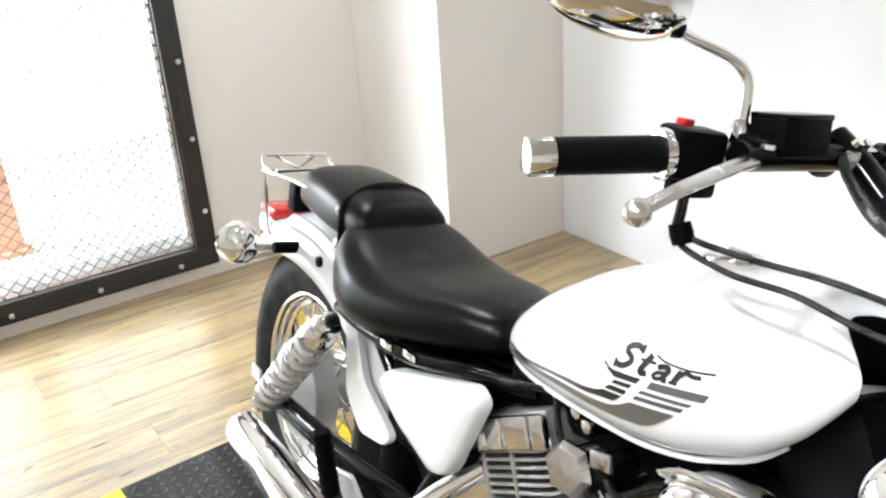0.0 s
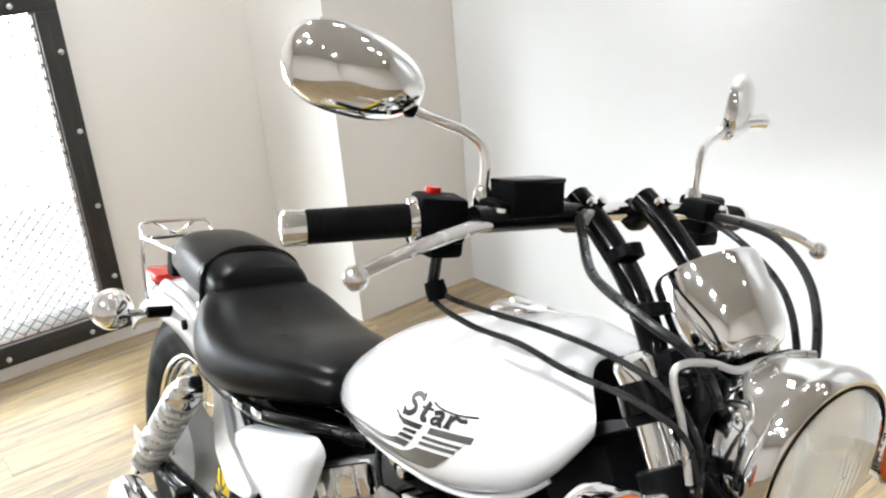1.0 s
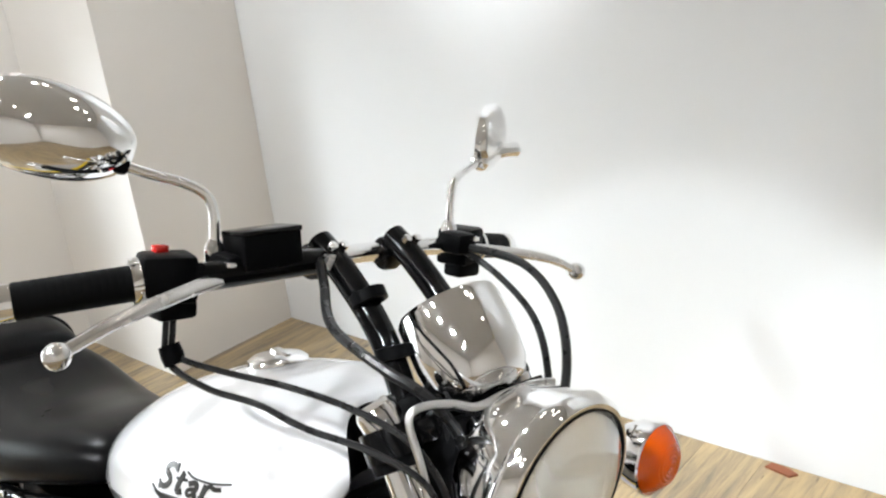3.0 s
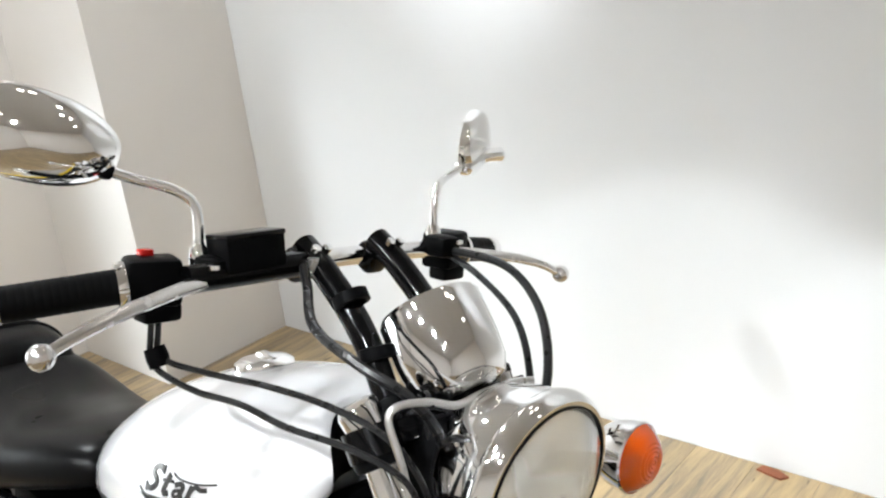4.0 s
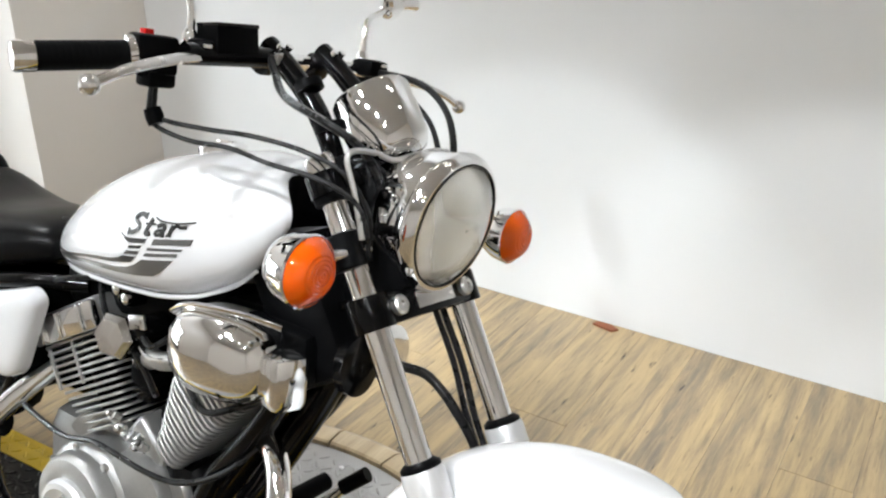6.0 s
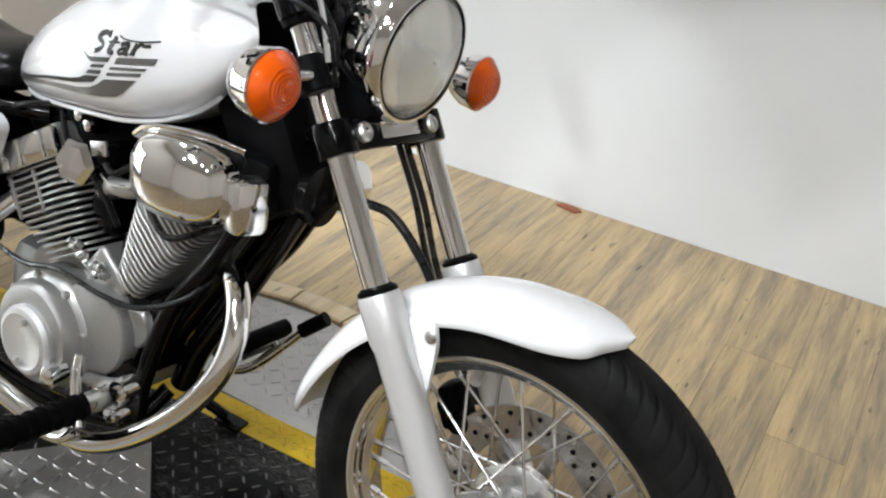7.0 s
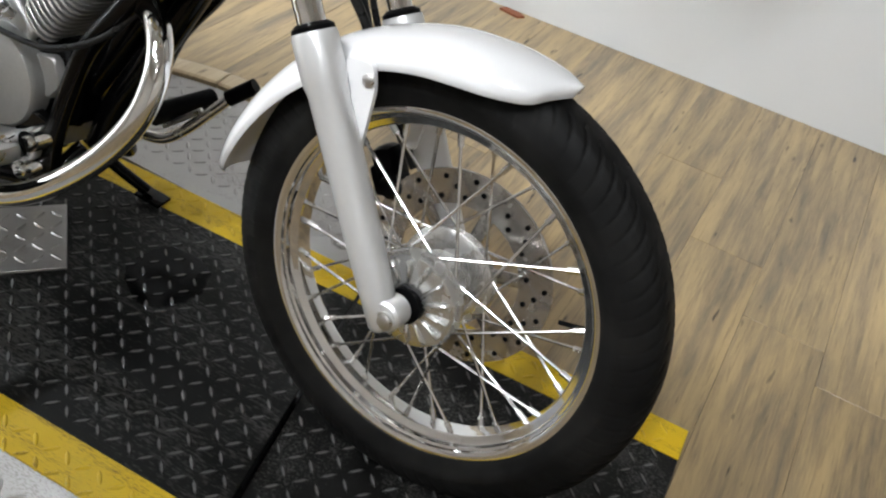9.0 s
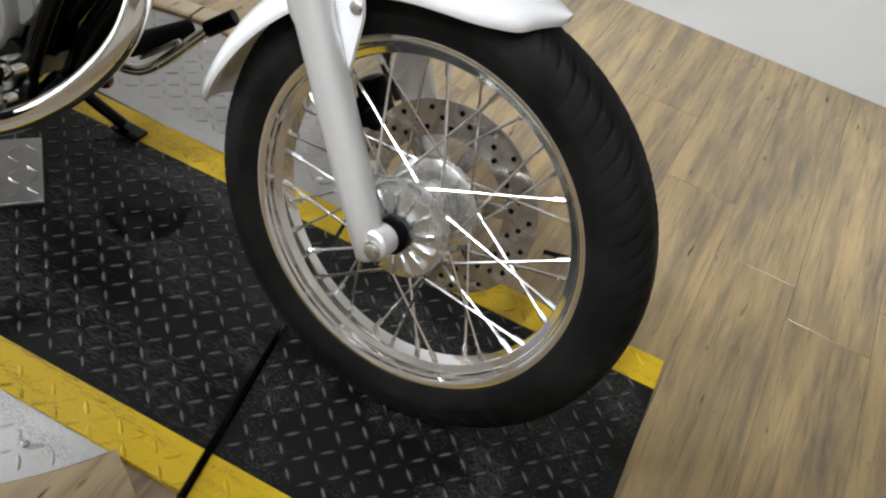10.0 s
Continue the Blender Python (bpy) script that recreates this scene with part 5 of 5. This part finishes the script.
part("rack_rail", tube([(-1.745, -0.080, 0.726), (-1.768, -0.079, 0.735), (-1.779, -0.074, 0.746), (-1.782, -0.055, 0.749), (-1.782, 0.055, 0.749), (-1.779, 0.074, 0.746), (-1.768, 0.079, 0.735), (-1.745, 0.080, 0.726)], 0.0042, 10, 5), CHROME, rack)
for x in (-1.60, -1.69):
    part("cross_bar", tube([(x, -0.084, 0.735), (x - 0.004, 0, 0.737), (x, 0.084, 0.735)], 0.0038, 8, 2), CHROME, rack)
both(lambda s: part("cross_bar", tube([(-1.768, 0.0, 0.722), (-1.776, s * 0.025, 0.735), (-1.782, s * 0.048, 0.748)], 0.0032, 8, 3), CHROME, rack))
both(lambda s: part("rack_leg", tube([(-1.735, s * 0.085, 0.722), (-1.726, s * 0.090, 0.690), (-1.700, s * 0.092, 0.630), (-1.690, s * 0.088, 0.600)], 0.0044, 8), CHROME, rack))


# rear shocks
def shock(side):
    y = side * 0.150
    top, bottom = Vector((-1.300, y, 0.560)), Vector((-1.538, y, 0.296))
    d = (bottom - top).normalized()
    L = (bottom - top).length
    body = part("rear_shock", lathe([(0.012, 0.0), (0.022, 0.006), (0.030, 0.02), (0.031, 0.034), (0.026, 0.036), (0.015, 0.040), (0.015, L - 0.04), (0.027, L - 0.036), (0.027, L - 0.028), (0.014, L - 0.024), (0.012, L)], top, d, 24), CHROME, bike, "chrome rear shock absorber")
    m = Matrix.Translation(top) @ frame_of(d)
    coil = []
    turns = 10
    for k in range(turns * 14 + 1):
        a = 2 * math.pi * k / 14
        coil.append(m @ Vector((0.0285 * math.cos(a), 0.0285 * math.sin(a), 0.042 + (L - 0.080) * k / (turns * 14))))
    part("spring", tube(coil, 0.0056, 8, 1), STEEL, body, "chrome coil spring")
    part("top_nut", lathe([(0.022, -0.018), (0.024, 0), (0.020, 0.018), (0.010, 0.022)], top, (0, side, 0), 18), CHROME, body)
    part("lower_eye", lathe([(0.016, -0.018), (0.018, 0), (0.016, 0.018), (0.008, 0.022)], bottom, (0, side, 0), 18), CHROME, body)


both(shock)

# rear wheel and swinging arm
rw = wheel("rear_wheel", RX, 0.306, 0.190, 0.062, 0.060, 36, Matrix(), "spoked rear wheel with chrome rim")
part("drum_hub", lathe([(0.012, -0.085), (0.06, -0.083), (0.100, -0.078), (0.106, -0.060), (0.104, -0.03), (0.06, -0.02), (0.05, 0.03), (0.07, 0.04), (0.07, 0.06), (0.012, 0.065)], (RX, 0, AX_Z), (0, 1, 0), 40), CAST, rw, "cast aluminium drum hub")
for side in (-1, 1):
    part("swing_arm", tube([(-1.02, side * 0.10, 0.345), (-1.25, side * 0.118, 0.325), (-1.47, side * 0.122, 0.31), (RX - 0.06, side * 0.122, 0.305)], 0.017, 12, flat=1.3), BLACK, bike, "black swinging arm")
part("axle_nut", lathe([(0.014, 0), (0.014, 0.012), (0.008, 0.02), (0.001, 0.02)], (RX, -0.138, AX_Z), (0, -1, 0), 6), STEEL, rw)
part("chain_adjuster", rbox((0.045, 0.005, 0.03), (RX - 0.05, -0.142, 0.335), 0.002), STEEL, bike)

# frame tubes
# two black blocks added only to keep the spaces among the tubes dark
part("front_dark_filler", rbox((0.115, 0.125, 0.20), (-0.432, 0.0, 0.705), 0.02, Matrix.Rotation(-RAKE, 4, "Y")), SATIN, bike, "black filler block for the dark space behind the steering head")
part("under_tank_filler", rbox((0.42, 0.11, 0.075), (-0.72, 0.0, 0.642), 0.02, Matrix.Rotation(radians(-6), 4, "Y")), SATIN, bike, "black filler block for the dark space under the tank")
part("frame_gusset", prism(rounded([(-0.37, 0.74), (-0.50, 0.66), (-0.47, 0.56), (-0.40, 0.60)], 0.015), 0.07, Matrix.Translation((0, 0.035, 0)) @ Matrix.Rotation(radians(90), 4, "X")), BLACK, bike, "black frame gusset")
part("down_tube", tube([(-0.425, 0.0, 0.63), (-0.449, 0.0, 0.594), (-0.55, 0.0, 0.43), (-0.643, 0.0, 0.281), (-0.68, 0.0, 0.22)], 0.024, 14), BLACK, bike, "gloss black down tube")
frame_parts = [
    [(-0.360, 0.0, 0.79), (-0.385, 0.0, 0.68), (-0.405, 0.0, 0.60), (-0.495, 0.0, 0.43), (-0.555, 0.0, 0.33), (-0.585, 0.0, 0.25)],
    [(-0.370, 0.0, 0.83), (-0.60, 0.0, 0.70), (-0.85, 0.0, 0.63), (-1.10, 0.0, 0.585)],
    [(-0.370, 0.0, 0.76), (-0.50, 0.0, 0.66), (-0.70, 0.0, 0.60)]]
chassis = part("main_frame", tube(frame_parts[0], 0.021, 14), BLACK, bike, "gloss black tubular frame")
for p in frame_parts[1:]:
    part("frame_tube", tube(p, 0.018, 12), BLACK, chassis)
for side in (-1, 1):
    part("frame_tube", tube([(-0.86, side * 0.055, 0.63), (-0.95, side * 0.105, 0.625), (-1.08, side * 0.125, 0.598), (-1.20, side * 0.128, 0.592), (-1.32, side * 0.115, 0.585)], 0.0125, 12), BLACK, chassis)
    part("frame_tube", tube([(-0.585, side * 0.03, 0.25), (-0.62, side * 0.09, 0.20), (-0.80, side * 0.11, 0.175), (-1.00, side * 0.11, 0.20), (-1.06, side * 0.10, 0.30), (-1.00, side * 0.09, 0.45), (-0.95, side * 0.09, 0.60)], 0.0135, 12), BLACK, chassis)
    part("seat_stay", tube([(-1.02, side * 0.075, 0.36), (-1.15, side * 0.078, 0.48), (-1.28, side * 0.080, 0.59)], 0.0115, 10), BLACK, chassis)
both(lambda side: part("frame_tube", tube([(-0.392, side * 0.045, 0.69), (-0.418, side * 0.074, 0.612), (-0.468, side * 0.085, 0.522), (-0.530, side * 0.086, 0.438), (-0.562, side * 0.086, 0.36), (-0.590, side * 0.084, 0.27)], 0.0145, 14), BLACK, chassis))
part("seat_rail_clip", rbox((0.03, 0.012, 0.012), (-1.06, -0.133, 0.607), 0.003), CHROME, chassis)
part("seat_rail_clip", rbox((0.03, 0.012, 0.012), (-1.12, -0.137, 0.600), 0.003), CHROME, chassis)
part("battery_box", rbox((0.20, 0.17, 0.19), (-1.09, 0, 0.495), 0.02), SATIN, bike, "black battery box behind the side covers")
part("inner_fender", rbox((0.10, 0.13, 0.16), (-1.19, 0, 0.36), 0.03), SATIN, bike, "black inner fender")


# side covers
def side_cover(side):
    pts = rounded([(-1.148, 0.530), (-1.118, 0.560), (-1.00, 0.598), (-0.905, 0.628), (-0.880, 0.612), (-0.934, 0.474), (-0.970, 0.455), (-1.080, 0.490)], 0.024, 5)
    rings = []
    c = Vector((-1.012, 0.548))
    for f, d in ((1.0, 0.0), (1.0, 0.012), (0.985, 0.020), (0.94, 0.026), (0.80, 0.031), (0.5, 0.034), (0.05, 0.035)):
        rings.append([(c.x + (p[0] - c.x) * f, side * (0.112 + d), c.y + (p[1] - c.y) * f) for p in pts])
    part("side_cover", loft(rings), WHITE, bike, "white painted side cover", 50)


both(side_cover)

# ---- engine ----
engine = part("engine", rbox((0.34, 0.15, 0.19), (-0.80, 0.01, 0.305), 0.045), CAST, bike, "silver air-cooled v-twin engine")
DRUM = (-0.783, -0.03, 0.300)
cc = lathe([(0.096, 0.0), (0.101, 0.012), (0.101, 0.070), (0.096, 0.078), (0.088, 0.082), (0.086, 0.100), (0.080, 0.109), (0.064, 0.114), (0.056, 0.114)], DRUM, (0, -1, 0), 56)
lathe([(0.072, 0), (0.076, 0.008), (0.076, 0.074), (0.071, 0.083), (0.05, 0.087), (0.002, 0.088)], (-0.690, -0.018, 0.336), (0, -1, 0), 48, cc)
cover = part("clutch_cover", cc, CAST, bike, "deep cast aluminium clutch cover")
part("round_cap", lathe([(0.057, 0.110), (0.0585, 0.122), (0.054, 0.129), (0.046, 0.131), (0.043, 0.129), (0.002, 0.130)], (-0.775, -0.03, 0.298), (0, -1, 0), 48), SILVER, cover, "round silver cap with two bolts")
for a in (80, 260):
    part("cap_bolt", lathe([(0.006, 0), (0.006, 0.005), (0.002, 0.006)], (-0.775 + 0.037 * math.cos(radians(a)), -0.160, 0.298 + 0.037 * math.sin(radians(a))), (0, -1, 0), 8), STEEL, cover)
for k in range(8):
    a = radians(15 + 45 * k)
    part("case_bolt", lathe([(0.006, 0), (0.006, 0.006), (0.002, 0.007)], (-0.783 + 0.093 * math.cos(a), -0.110, 0.300 + 0.093 * math.sin(a)), (0, -1, 0), 8), STEEL, cover)
part("case_body", lathe([(0.10, 0.05), (0.118, 0.04), (0.122, 0.0), (0.122, -0.048), (0.116, -0.058), (0.10, -0.06)], (-0.800, 0, 0.312), (0, 1, 0), 48), CAST, engine, "broad cast aluminium crankcase half")
part("front_case", rbox((0.11, 0.14, 0.15), (-0.645, -0.005, 0.345), 0.035), BLACK, engine, "black front of the crankcase")
part("cylinder_foot", rbox((0.085, 0.13, 0.06), (-0.690, -0.015, 0.420), 0.010, Matrix.Rotation(radians(41), 4, "Y"), 3), CAST, engine, "cast foot of the front cylinder")
part("lug_plate", prism(rounded([(-0.650, 0.315), (-0.575, 0.300), (-0.580, 0.215), (-0.620, 0.212), (-0.660, 0.25)], 0.016), 0.016, Matrix.Translation((0, -0.078, 0)) @ Matrix.Rotation(radians(90), 4, "X"), bevel=0.003), BLACK, engine, "black bracket plate")
part("bracket_arm", tube([(-0.690, -0.100, 0.250), (-0.640, -0.104, 0.262), (-0.600, -0.102, 0.279)], 0.011, 12, 2), CAST, engine, "cast bracket arm")
part("bracket_arm", tube([(-0.600, -0.100, 0.279), (-0.612, -0.100, 0.233)], 0.009, 12, 1), CAST, engine)
part("case_rib", prism(rounded([(-0.655, 0.385), (-0.600, 0.395), (-0.585, 0.355), (-0.610, 0.325), (-0.640, 0.345)], 0.012), 0.014, Matrix.Translation((0, -0.066, 0)) @ Matrix.Rotation(radians(90), 4, "X"), bevel=0.004), CAST, engine, "cast rib on the front of the case")
for x, z, r in ((-0.595, 0.281, 0.0175), (-0.606, 0.231, 0.0165), (-0.640, 0.262, 0.010)):
    part("case_boss", lathe([(r, -0.01), (r, 0.026), (r * 0.92, 0.030), (r * 0.5, 0.030), (r * 0.45, 0.036), (0.001, 0.036)], (x, -0.098, z), (0.15, -1, 0), 24), CHROME, engine, "polished round boss")
part("pedal_stop", lathe([(0.016, 0), (0.016, 0.03), (0.008, 0.036), (0.001, 0.036)], (-0.705, -0.135, 0.272), (0, -1, -0.1), 20), CHROME, engine)


def fin_stack(name, along, across, f_front, rows, half_y, label, metal):
    """Fins at heights along the cylinder, each from its own back end to the shared front edge."""
    d, f = Vector(along), Vector(across)
    turn = Matrix((f, Vector((0, 1, 0)), d)).transposed().to_4x4()
    h0, h1 = rows[0][0], rows[-1][0]
    mid = (f_front + rows[len(rows) // 2][1]) / 2
    # black core: the shade between the fins is put into its colour
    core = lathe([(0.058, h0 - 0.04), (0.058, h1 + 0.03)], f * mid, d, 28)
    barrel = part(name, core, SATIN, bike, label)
    for h, back in rows:
        rad = min(0.030, (f_front - back) * 0.4)
        out = rounded([(back, -half_y), (f_front, -half_y), (f_front, half_y), (back, half_y)], rad, 4)
        part("fin", prism(out, 0.0042, turn @ Matrix.Translation((0, 0, h)), bevel=0.001), metal, barrel)
    return barrel, turn


cyl_f, turn_f = fin_stack("front_cylinder", (0.664, 0, 0.748), (0.748, 0, -0.664), -0.733, [(-0.106 + 0.0107 * k, -0.797 - 0.0057 * k) for k in range(18)], 0.086, "finned aluminium front cylinder", FINCAST)
cyl_r, turn_r = fin_stack("rear_cylinder", (-0.480, 0, 0.877), (0.877, 0, 0.480), -0.418, [(0.744 + 0.0112 * k, -0.535 - 0.0055 * min(k, 9)) for k in range(14)], 0.090, "finned aluminium rear cylinder", CAST)
part("valve_cover", rbox((0.135, 0.165, 0.045), (-0.80, 0, 0.112), 0.012, m=turn_f), CAST, cyl_f, "silver head cover")
for q in (-0.555, -0.490):
    part("fin_web", rbox((0.006, 0.006, 0.070), (q, -0.0895, 0.855), 0.002, m=turn_r), CAST, cyl_r)
vc = part("valve_cover", rbox((0.165, 0.180, 0.052), (-0.486, 0, 0.920), 0.010, m=turn_r), CAST, bike, "silver head cover")
part("chrome_cover", rbox((0.168, 0.014, 0.046), (-0.483, -0.096, 0.918), 0.006, m=turn_r), CHROME, vc, "chrome head side cover")
for q in (-0.538, -0.488, -0.428):
    part("cover_rib", rbox((0.008, 0.008, 0.042), (q, -0.104, 0.918), 0.003, m=turn_r), CHROME, vc)
part("hex_cover", lathe([(0.034, 0.0), (0.036, 0.012), (0.028, 0.022), (0.002, 0.024)], (-0.731, -0.098, 0.596), (0.15, -1, 0.1), 6), POLISHED, engine, "hexagonal polished cover")
part("tank_mount", rbox((0.034, 0.04, 0.035), (-0.742, -0.066, 0.652), 0.008), BLACK, bike, "grey tank mount with a bolt")
for bx, bz in ((-0.752, 0.660), (-0.731, 0.650)):
    part("mount_bolt", lathe([(0.0085, 0), (0.0085, 0.007), (0.003, 0.009)], (bx, -0.085, bz), (0, -1, 0), 10), CHROME, bike)
for k in range(5):
    part("carburettor" if k == 0 else "intake_piece", rbox((0.055 - 0.006 * k, 0.11, 0.035), (-0.735 + 0.012 * k, 0.0 - 0.012 * k, 0.49 + 0.032 * k), 0.010), SATIN if k % 2 else BLACK, engine)

clutter = random.Random(5)
for k in range(7):
    at = Vector((-0.735 + 0.012 * k, -0.088 - clutter.uniform(0, 0.014), 0.440 + clutter.uniform(-0.012, 0.026)))
    part("stud_nut", lathe([(0.0075, 0), (0.0075, 0.012), (0.0045, 0.014), (0.0045, 0.022), (0.001, 0.023)], at, (clutter.uniform(-0.4, 0.3), -0.6, clutter.uniform(0.2, 0.8)), 8), STEEL, engine)
part("inlet_pipe", tube([(-0.705, -0.06, 0.55), (-0.675, -0.085, 0.575), (-0.640, -0.088, 0.580), (-0.600, -0.070, 0.592)], 0.014, 14), CAST, engine, "cast inlet pipe")
part("throttle_bracket", rbox((0.034, 0.006, 0.022), (-0.690, -0.100, 0.628), 0.002, Matrix.Rotation(radians(-14), 4, "Y")), STEEL, engine)
part("bright_link", tube([(-0.685, -0.098, 0.590), (-0.655, -0.104, 0.584), (-0.620, -0.100, 0.590)], 0.003, 8), STEEL, engine)

# chrome air cleaner
air = ball((0.086, 0.056, 0.061), (-0.492, -0.115, 0.649), Matrix.Rotation(radians(-4), 4, "Y"), 36, 20, power=0.76)
air_box = part("air_cleaner", air, CHROME, bike, "bulging chrome air cleaner cover", 60)
part("front_plate", rbox((0.055, 0.05, 0.075), (-0.398, -0.11, 0.640), 0.012, Matrix.Rotation(radians(-18), 4, "Z")), CHROME, air_box, "chrome end plate")
part("backing_plate", rbox((0.19, 0.06, 0.085), (-0.48, -0.055, 0.652), 0.02), SATIN, air_box)
part("top_shield", tube([(-0.580, -0.125, 0.682), (-0.545, -0.135, 0.702), (-0.49, -0.138, 0.713), (-0.44, -0.128, 0.714), (-0.405, -0.110, 0.706)], 0.011, 12, 6, flat=0.45), CHROME, air_box)
both(lambda s: part("horn", lathe([(0.020, 0), (0.038, 0.006), (0.040, 0.022), (0.012, 0.026), (0.002, 0.024)], (-0.355, s * 0.035, 0.655), (1, 0, 0.1), 28), BLACK if s < 0 else CHROME, bike, "round horn under the steering head"))

# exhaust
part("front_exhaust_pipe", tube([(-0.500, -0.045, 0.500), (-0.440, -0.075, 0.518), (-0.395, -0.105, 0.502), (-0.374, -0.128, 0.462), (-0.384, -0.144, 0.405), (-0.432, -0.154, 0.333), (-0.505, -0.160, 0.262), (-0.575, -0.163, 0.214), (-0.640, -0.166, 0.192), (-0.73, -0.169, 0.190), (-0.85, -0.172, 0.205), (-0.98, -0.174, 0.215)], 0.0168, 20, 8), CHROME, bike, "curved chrome exhaust pipe")
part("rear_exhaust_pipe", tube([(-0.94, -0.06, 0.47), (-0.98, -0.11, 0.41), (-1.02, -0.155, 0.345), (-1.08, -0.172, 0.295), (-1.16, -0.174, 0.262)], 0.018, 18), CHROME, bike, "curved chrome exhaust pipe")
muf = part("muffler", lathe([(0.019, 0.0), (0.024, 0.02), (0.036, 0.08), (0.040, 0.14), (0.040, 0.565), (0.038, 0.602), (0.034, 0.606), (0.032, 0.58), (0.012, 0.56)], (-0.97, -0.174, 0.214), (-1, 0, 0.02), 32), CHROME, bike, "long chrome muffler")
part("heat_shield", rbox((0.30, 0.004, 0.05), (-1.30, -0.219, 0.24), 0.002), CHROME, muf)


# foot controls
def footrest(x, z, side):
    base = part("footpeg", tube([(x + 0.014, side * 0.15, z + 0.008), (x - 0.014, side * 0.285, z - 0.008)], 0.0195, 14, 1), GRIP, bike, "ribbed black rubber footpeg")
    for k in range(7):
        part("peg_rib", lathe([(0.0196, -0.003), (0.0222, -0.002), (0.0222, 0.002), (0.0196, 0.003)], (x + 0.011 - 0.0033 * k, side * (0.165 + 0.016 * k), z + 0.006 - 0.0019 * k), (0.2, -1, 0.12), 14), GRIP, base)
    part("peg_bracket", rbox((0.03, 0.05, 0.03), (x + 0.012, side * 0.135, z + 0.006), 0.008), STEEL, base)


footrest(-0.646, 0.240, -1)
part("footpeg", tube([(-0.602, 0.125, 0.260), (-0.588, 0.250, 0.272)], (0.0185, 0.0165), 16, 1), GRIP, bike, "black rubber footpeg")
part("brake_pedal", tube([(-0.76, -0.165, 0.20), (-0.70, -0.185, 0.190), (-0.64, -0.190, 0.202), (-0.620, -0.180, 0.218)], 0.0075, 10), CHROME, bike, "chrome brake pedal")
part("pedal_arm", tube([(-0.668, -0.135, 0.312), (-0.655, -0.150, 0.285), (-0.640, -0.160, 0.250), (-0.622, -0.170, 0.220)], 0.0085, 10), CHROME, bike)
sl = tube([(-0.66, 0.140, 0.205), (-0.611, 0.160, 0.205), (-0.575, 0.172, 0.232), (-0.535, 0.186, 0.280), (-0.505, 0.196, 0.318)], 0.0098, 12)
shift = part("shift_lever", sl, POLISHED, bike, "bright shift lever")
part("lever_link", tube([(-0.60, 0.150, 0.235), (-0.54, 0.170, 0.285)], 0.005, 8, 1), STEEL, shift)
part("toe_rubber", tube([(-0.508, 0.192, 0.315), (-0.470, 0.208, 0.350)], 0.0135, 14, 1), SATIN, shift, "black toe rubber")
pp = part("passenger_footpeg", tube([(-1.176, -0.180, 0.312), (-1.192, -0.200, 0.425)], 0.0140, 12, 1), GRIP, bike, "folded black passenger footpeg")
for k in range(10):
    part("peg_rib", lathe([(0.0140, -0.0028), (0.0168, -0.0018), (0.0168, 0.0018), (0.0140, 0.0028)], (-1.1775 - 0.0015 * k, -0.182 - 0.0018 * k, 0.320 + 0.0105 * k), (-0.13, -0.17, 1), 12), GRIP, pp)
part("peg_hanger", prism(rounded([(-1.22, 0.33), (-1.16, 0.35), (-1.02, 0.26), (-1.03, 0.23), (-1.10, 0.25)], 0.012), 0.008, Matrix.Translation((0, -0.150, 0)) @ Matrix.Rotation(radians(90), 4, "X"), bevel=0.002), SILVER, bike, "polished peg hanger")
stand = part("side_stand", tube([(-0.77, 0.11, 0.19), (-0.72, 0.15, 0.12), (-0.66, 0.195, 0.066)], 0.011, 10), BLACK, bike, "black side stand")
part("stand_foot", rbox((0.06, 0.035, 0.008), (-0.652, 0.202, 0.055), 0.003, Matrix.Rotation(radians(12.2), 4, "X")), BLACK, stand)
# cables and hoses round the engine
for path, r in (([(-0.95, -0.11, 0.41), (-0.828, -0.125, 0.407), (-0.739, -0.126, 0.426), (-0.629, -0.127, 0.423), (-0.557, -0.120, 0.431), (-0.490, -0.10, 0.470), (-0.45, -0.07, 0.53), (-0.42, -0.05, 0.61)], 0.0044),
                ([(-0.60, -0.10, 0.60), (-0.53, -0.12, 0.555), (-0.48, -0.11, 0.57), (-0.44, -0.08, 0.60)], 0.005),
                ([(-0.70, -0.09, 0.63), (-0.66, -0.10, 0.60), (-0.62, -0.08, 0.63), (-0.55, -0.06, 0.66)], 0.005),
                ([(-0.80, -0.08, 0.66), (-0.76, -0.10, 0.62), (-0.70, -0.09, 0.57), (-0.69, -0.06, 0.50)], 0.005),
                ([(-0.90, -0.09, 0.635), (-0.86, -0.10, 0.65), (-0.80, -0.09, 0.665), (-0.76, -0.07, 0.66)], 0.0045)):
    part("engine_hose", tube(path, r, 8, 7), HOSE, bike, "black rubber hose")

# floor planks, along the room's short way
PW, PL = 0.158, 1.22
plank_mesh = mesh_of(rbox((PW - 0.0005, 1.0, 0.008), (0, 0, -0.004), 0.0007, seg=1), "plank", PLANK, 30)
rng = random.Random(7)
xx = WALL_X + PW / 2 + 0.002
while xx < EAST_X:
    y0 = SOUTH_Y + 0.002
    first = rng.uniform(0.25, 1.0) * PL
    while y0 < WALL_Y - 0.01:
        y1 = min(y0 + first, WALL_Y - 0.002)
        ob = new("plank", plank_mesh)
        ob.parent = floor
        ob.location = (xx, (y0 + y1) / 2, rng.uniform(-0.0002, 0.0001))
        ob.scale = (1, y1 - y0 - 0.0006, 1)
        y0, first = y1, PL
    xx += PW
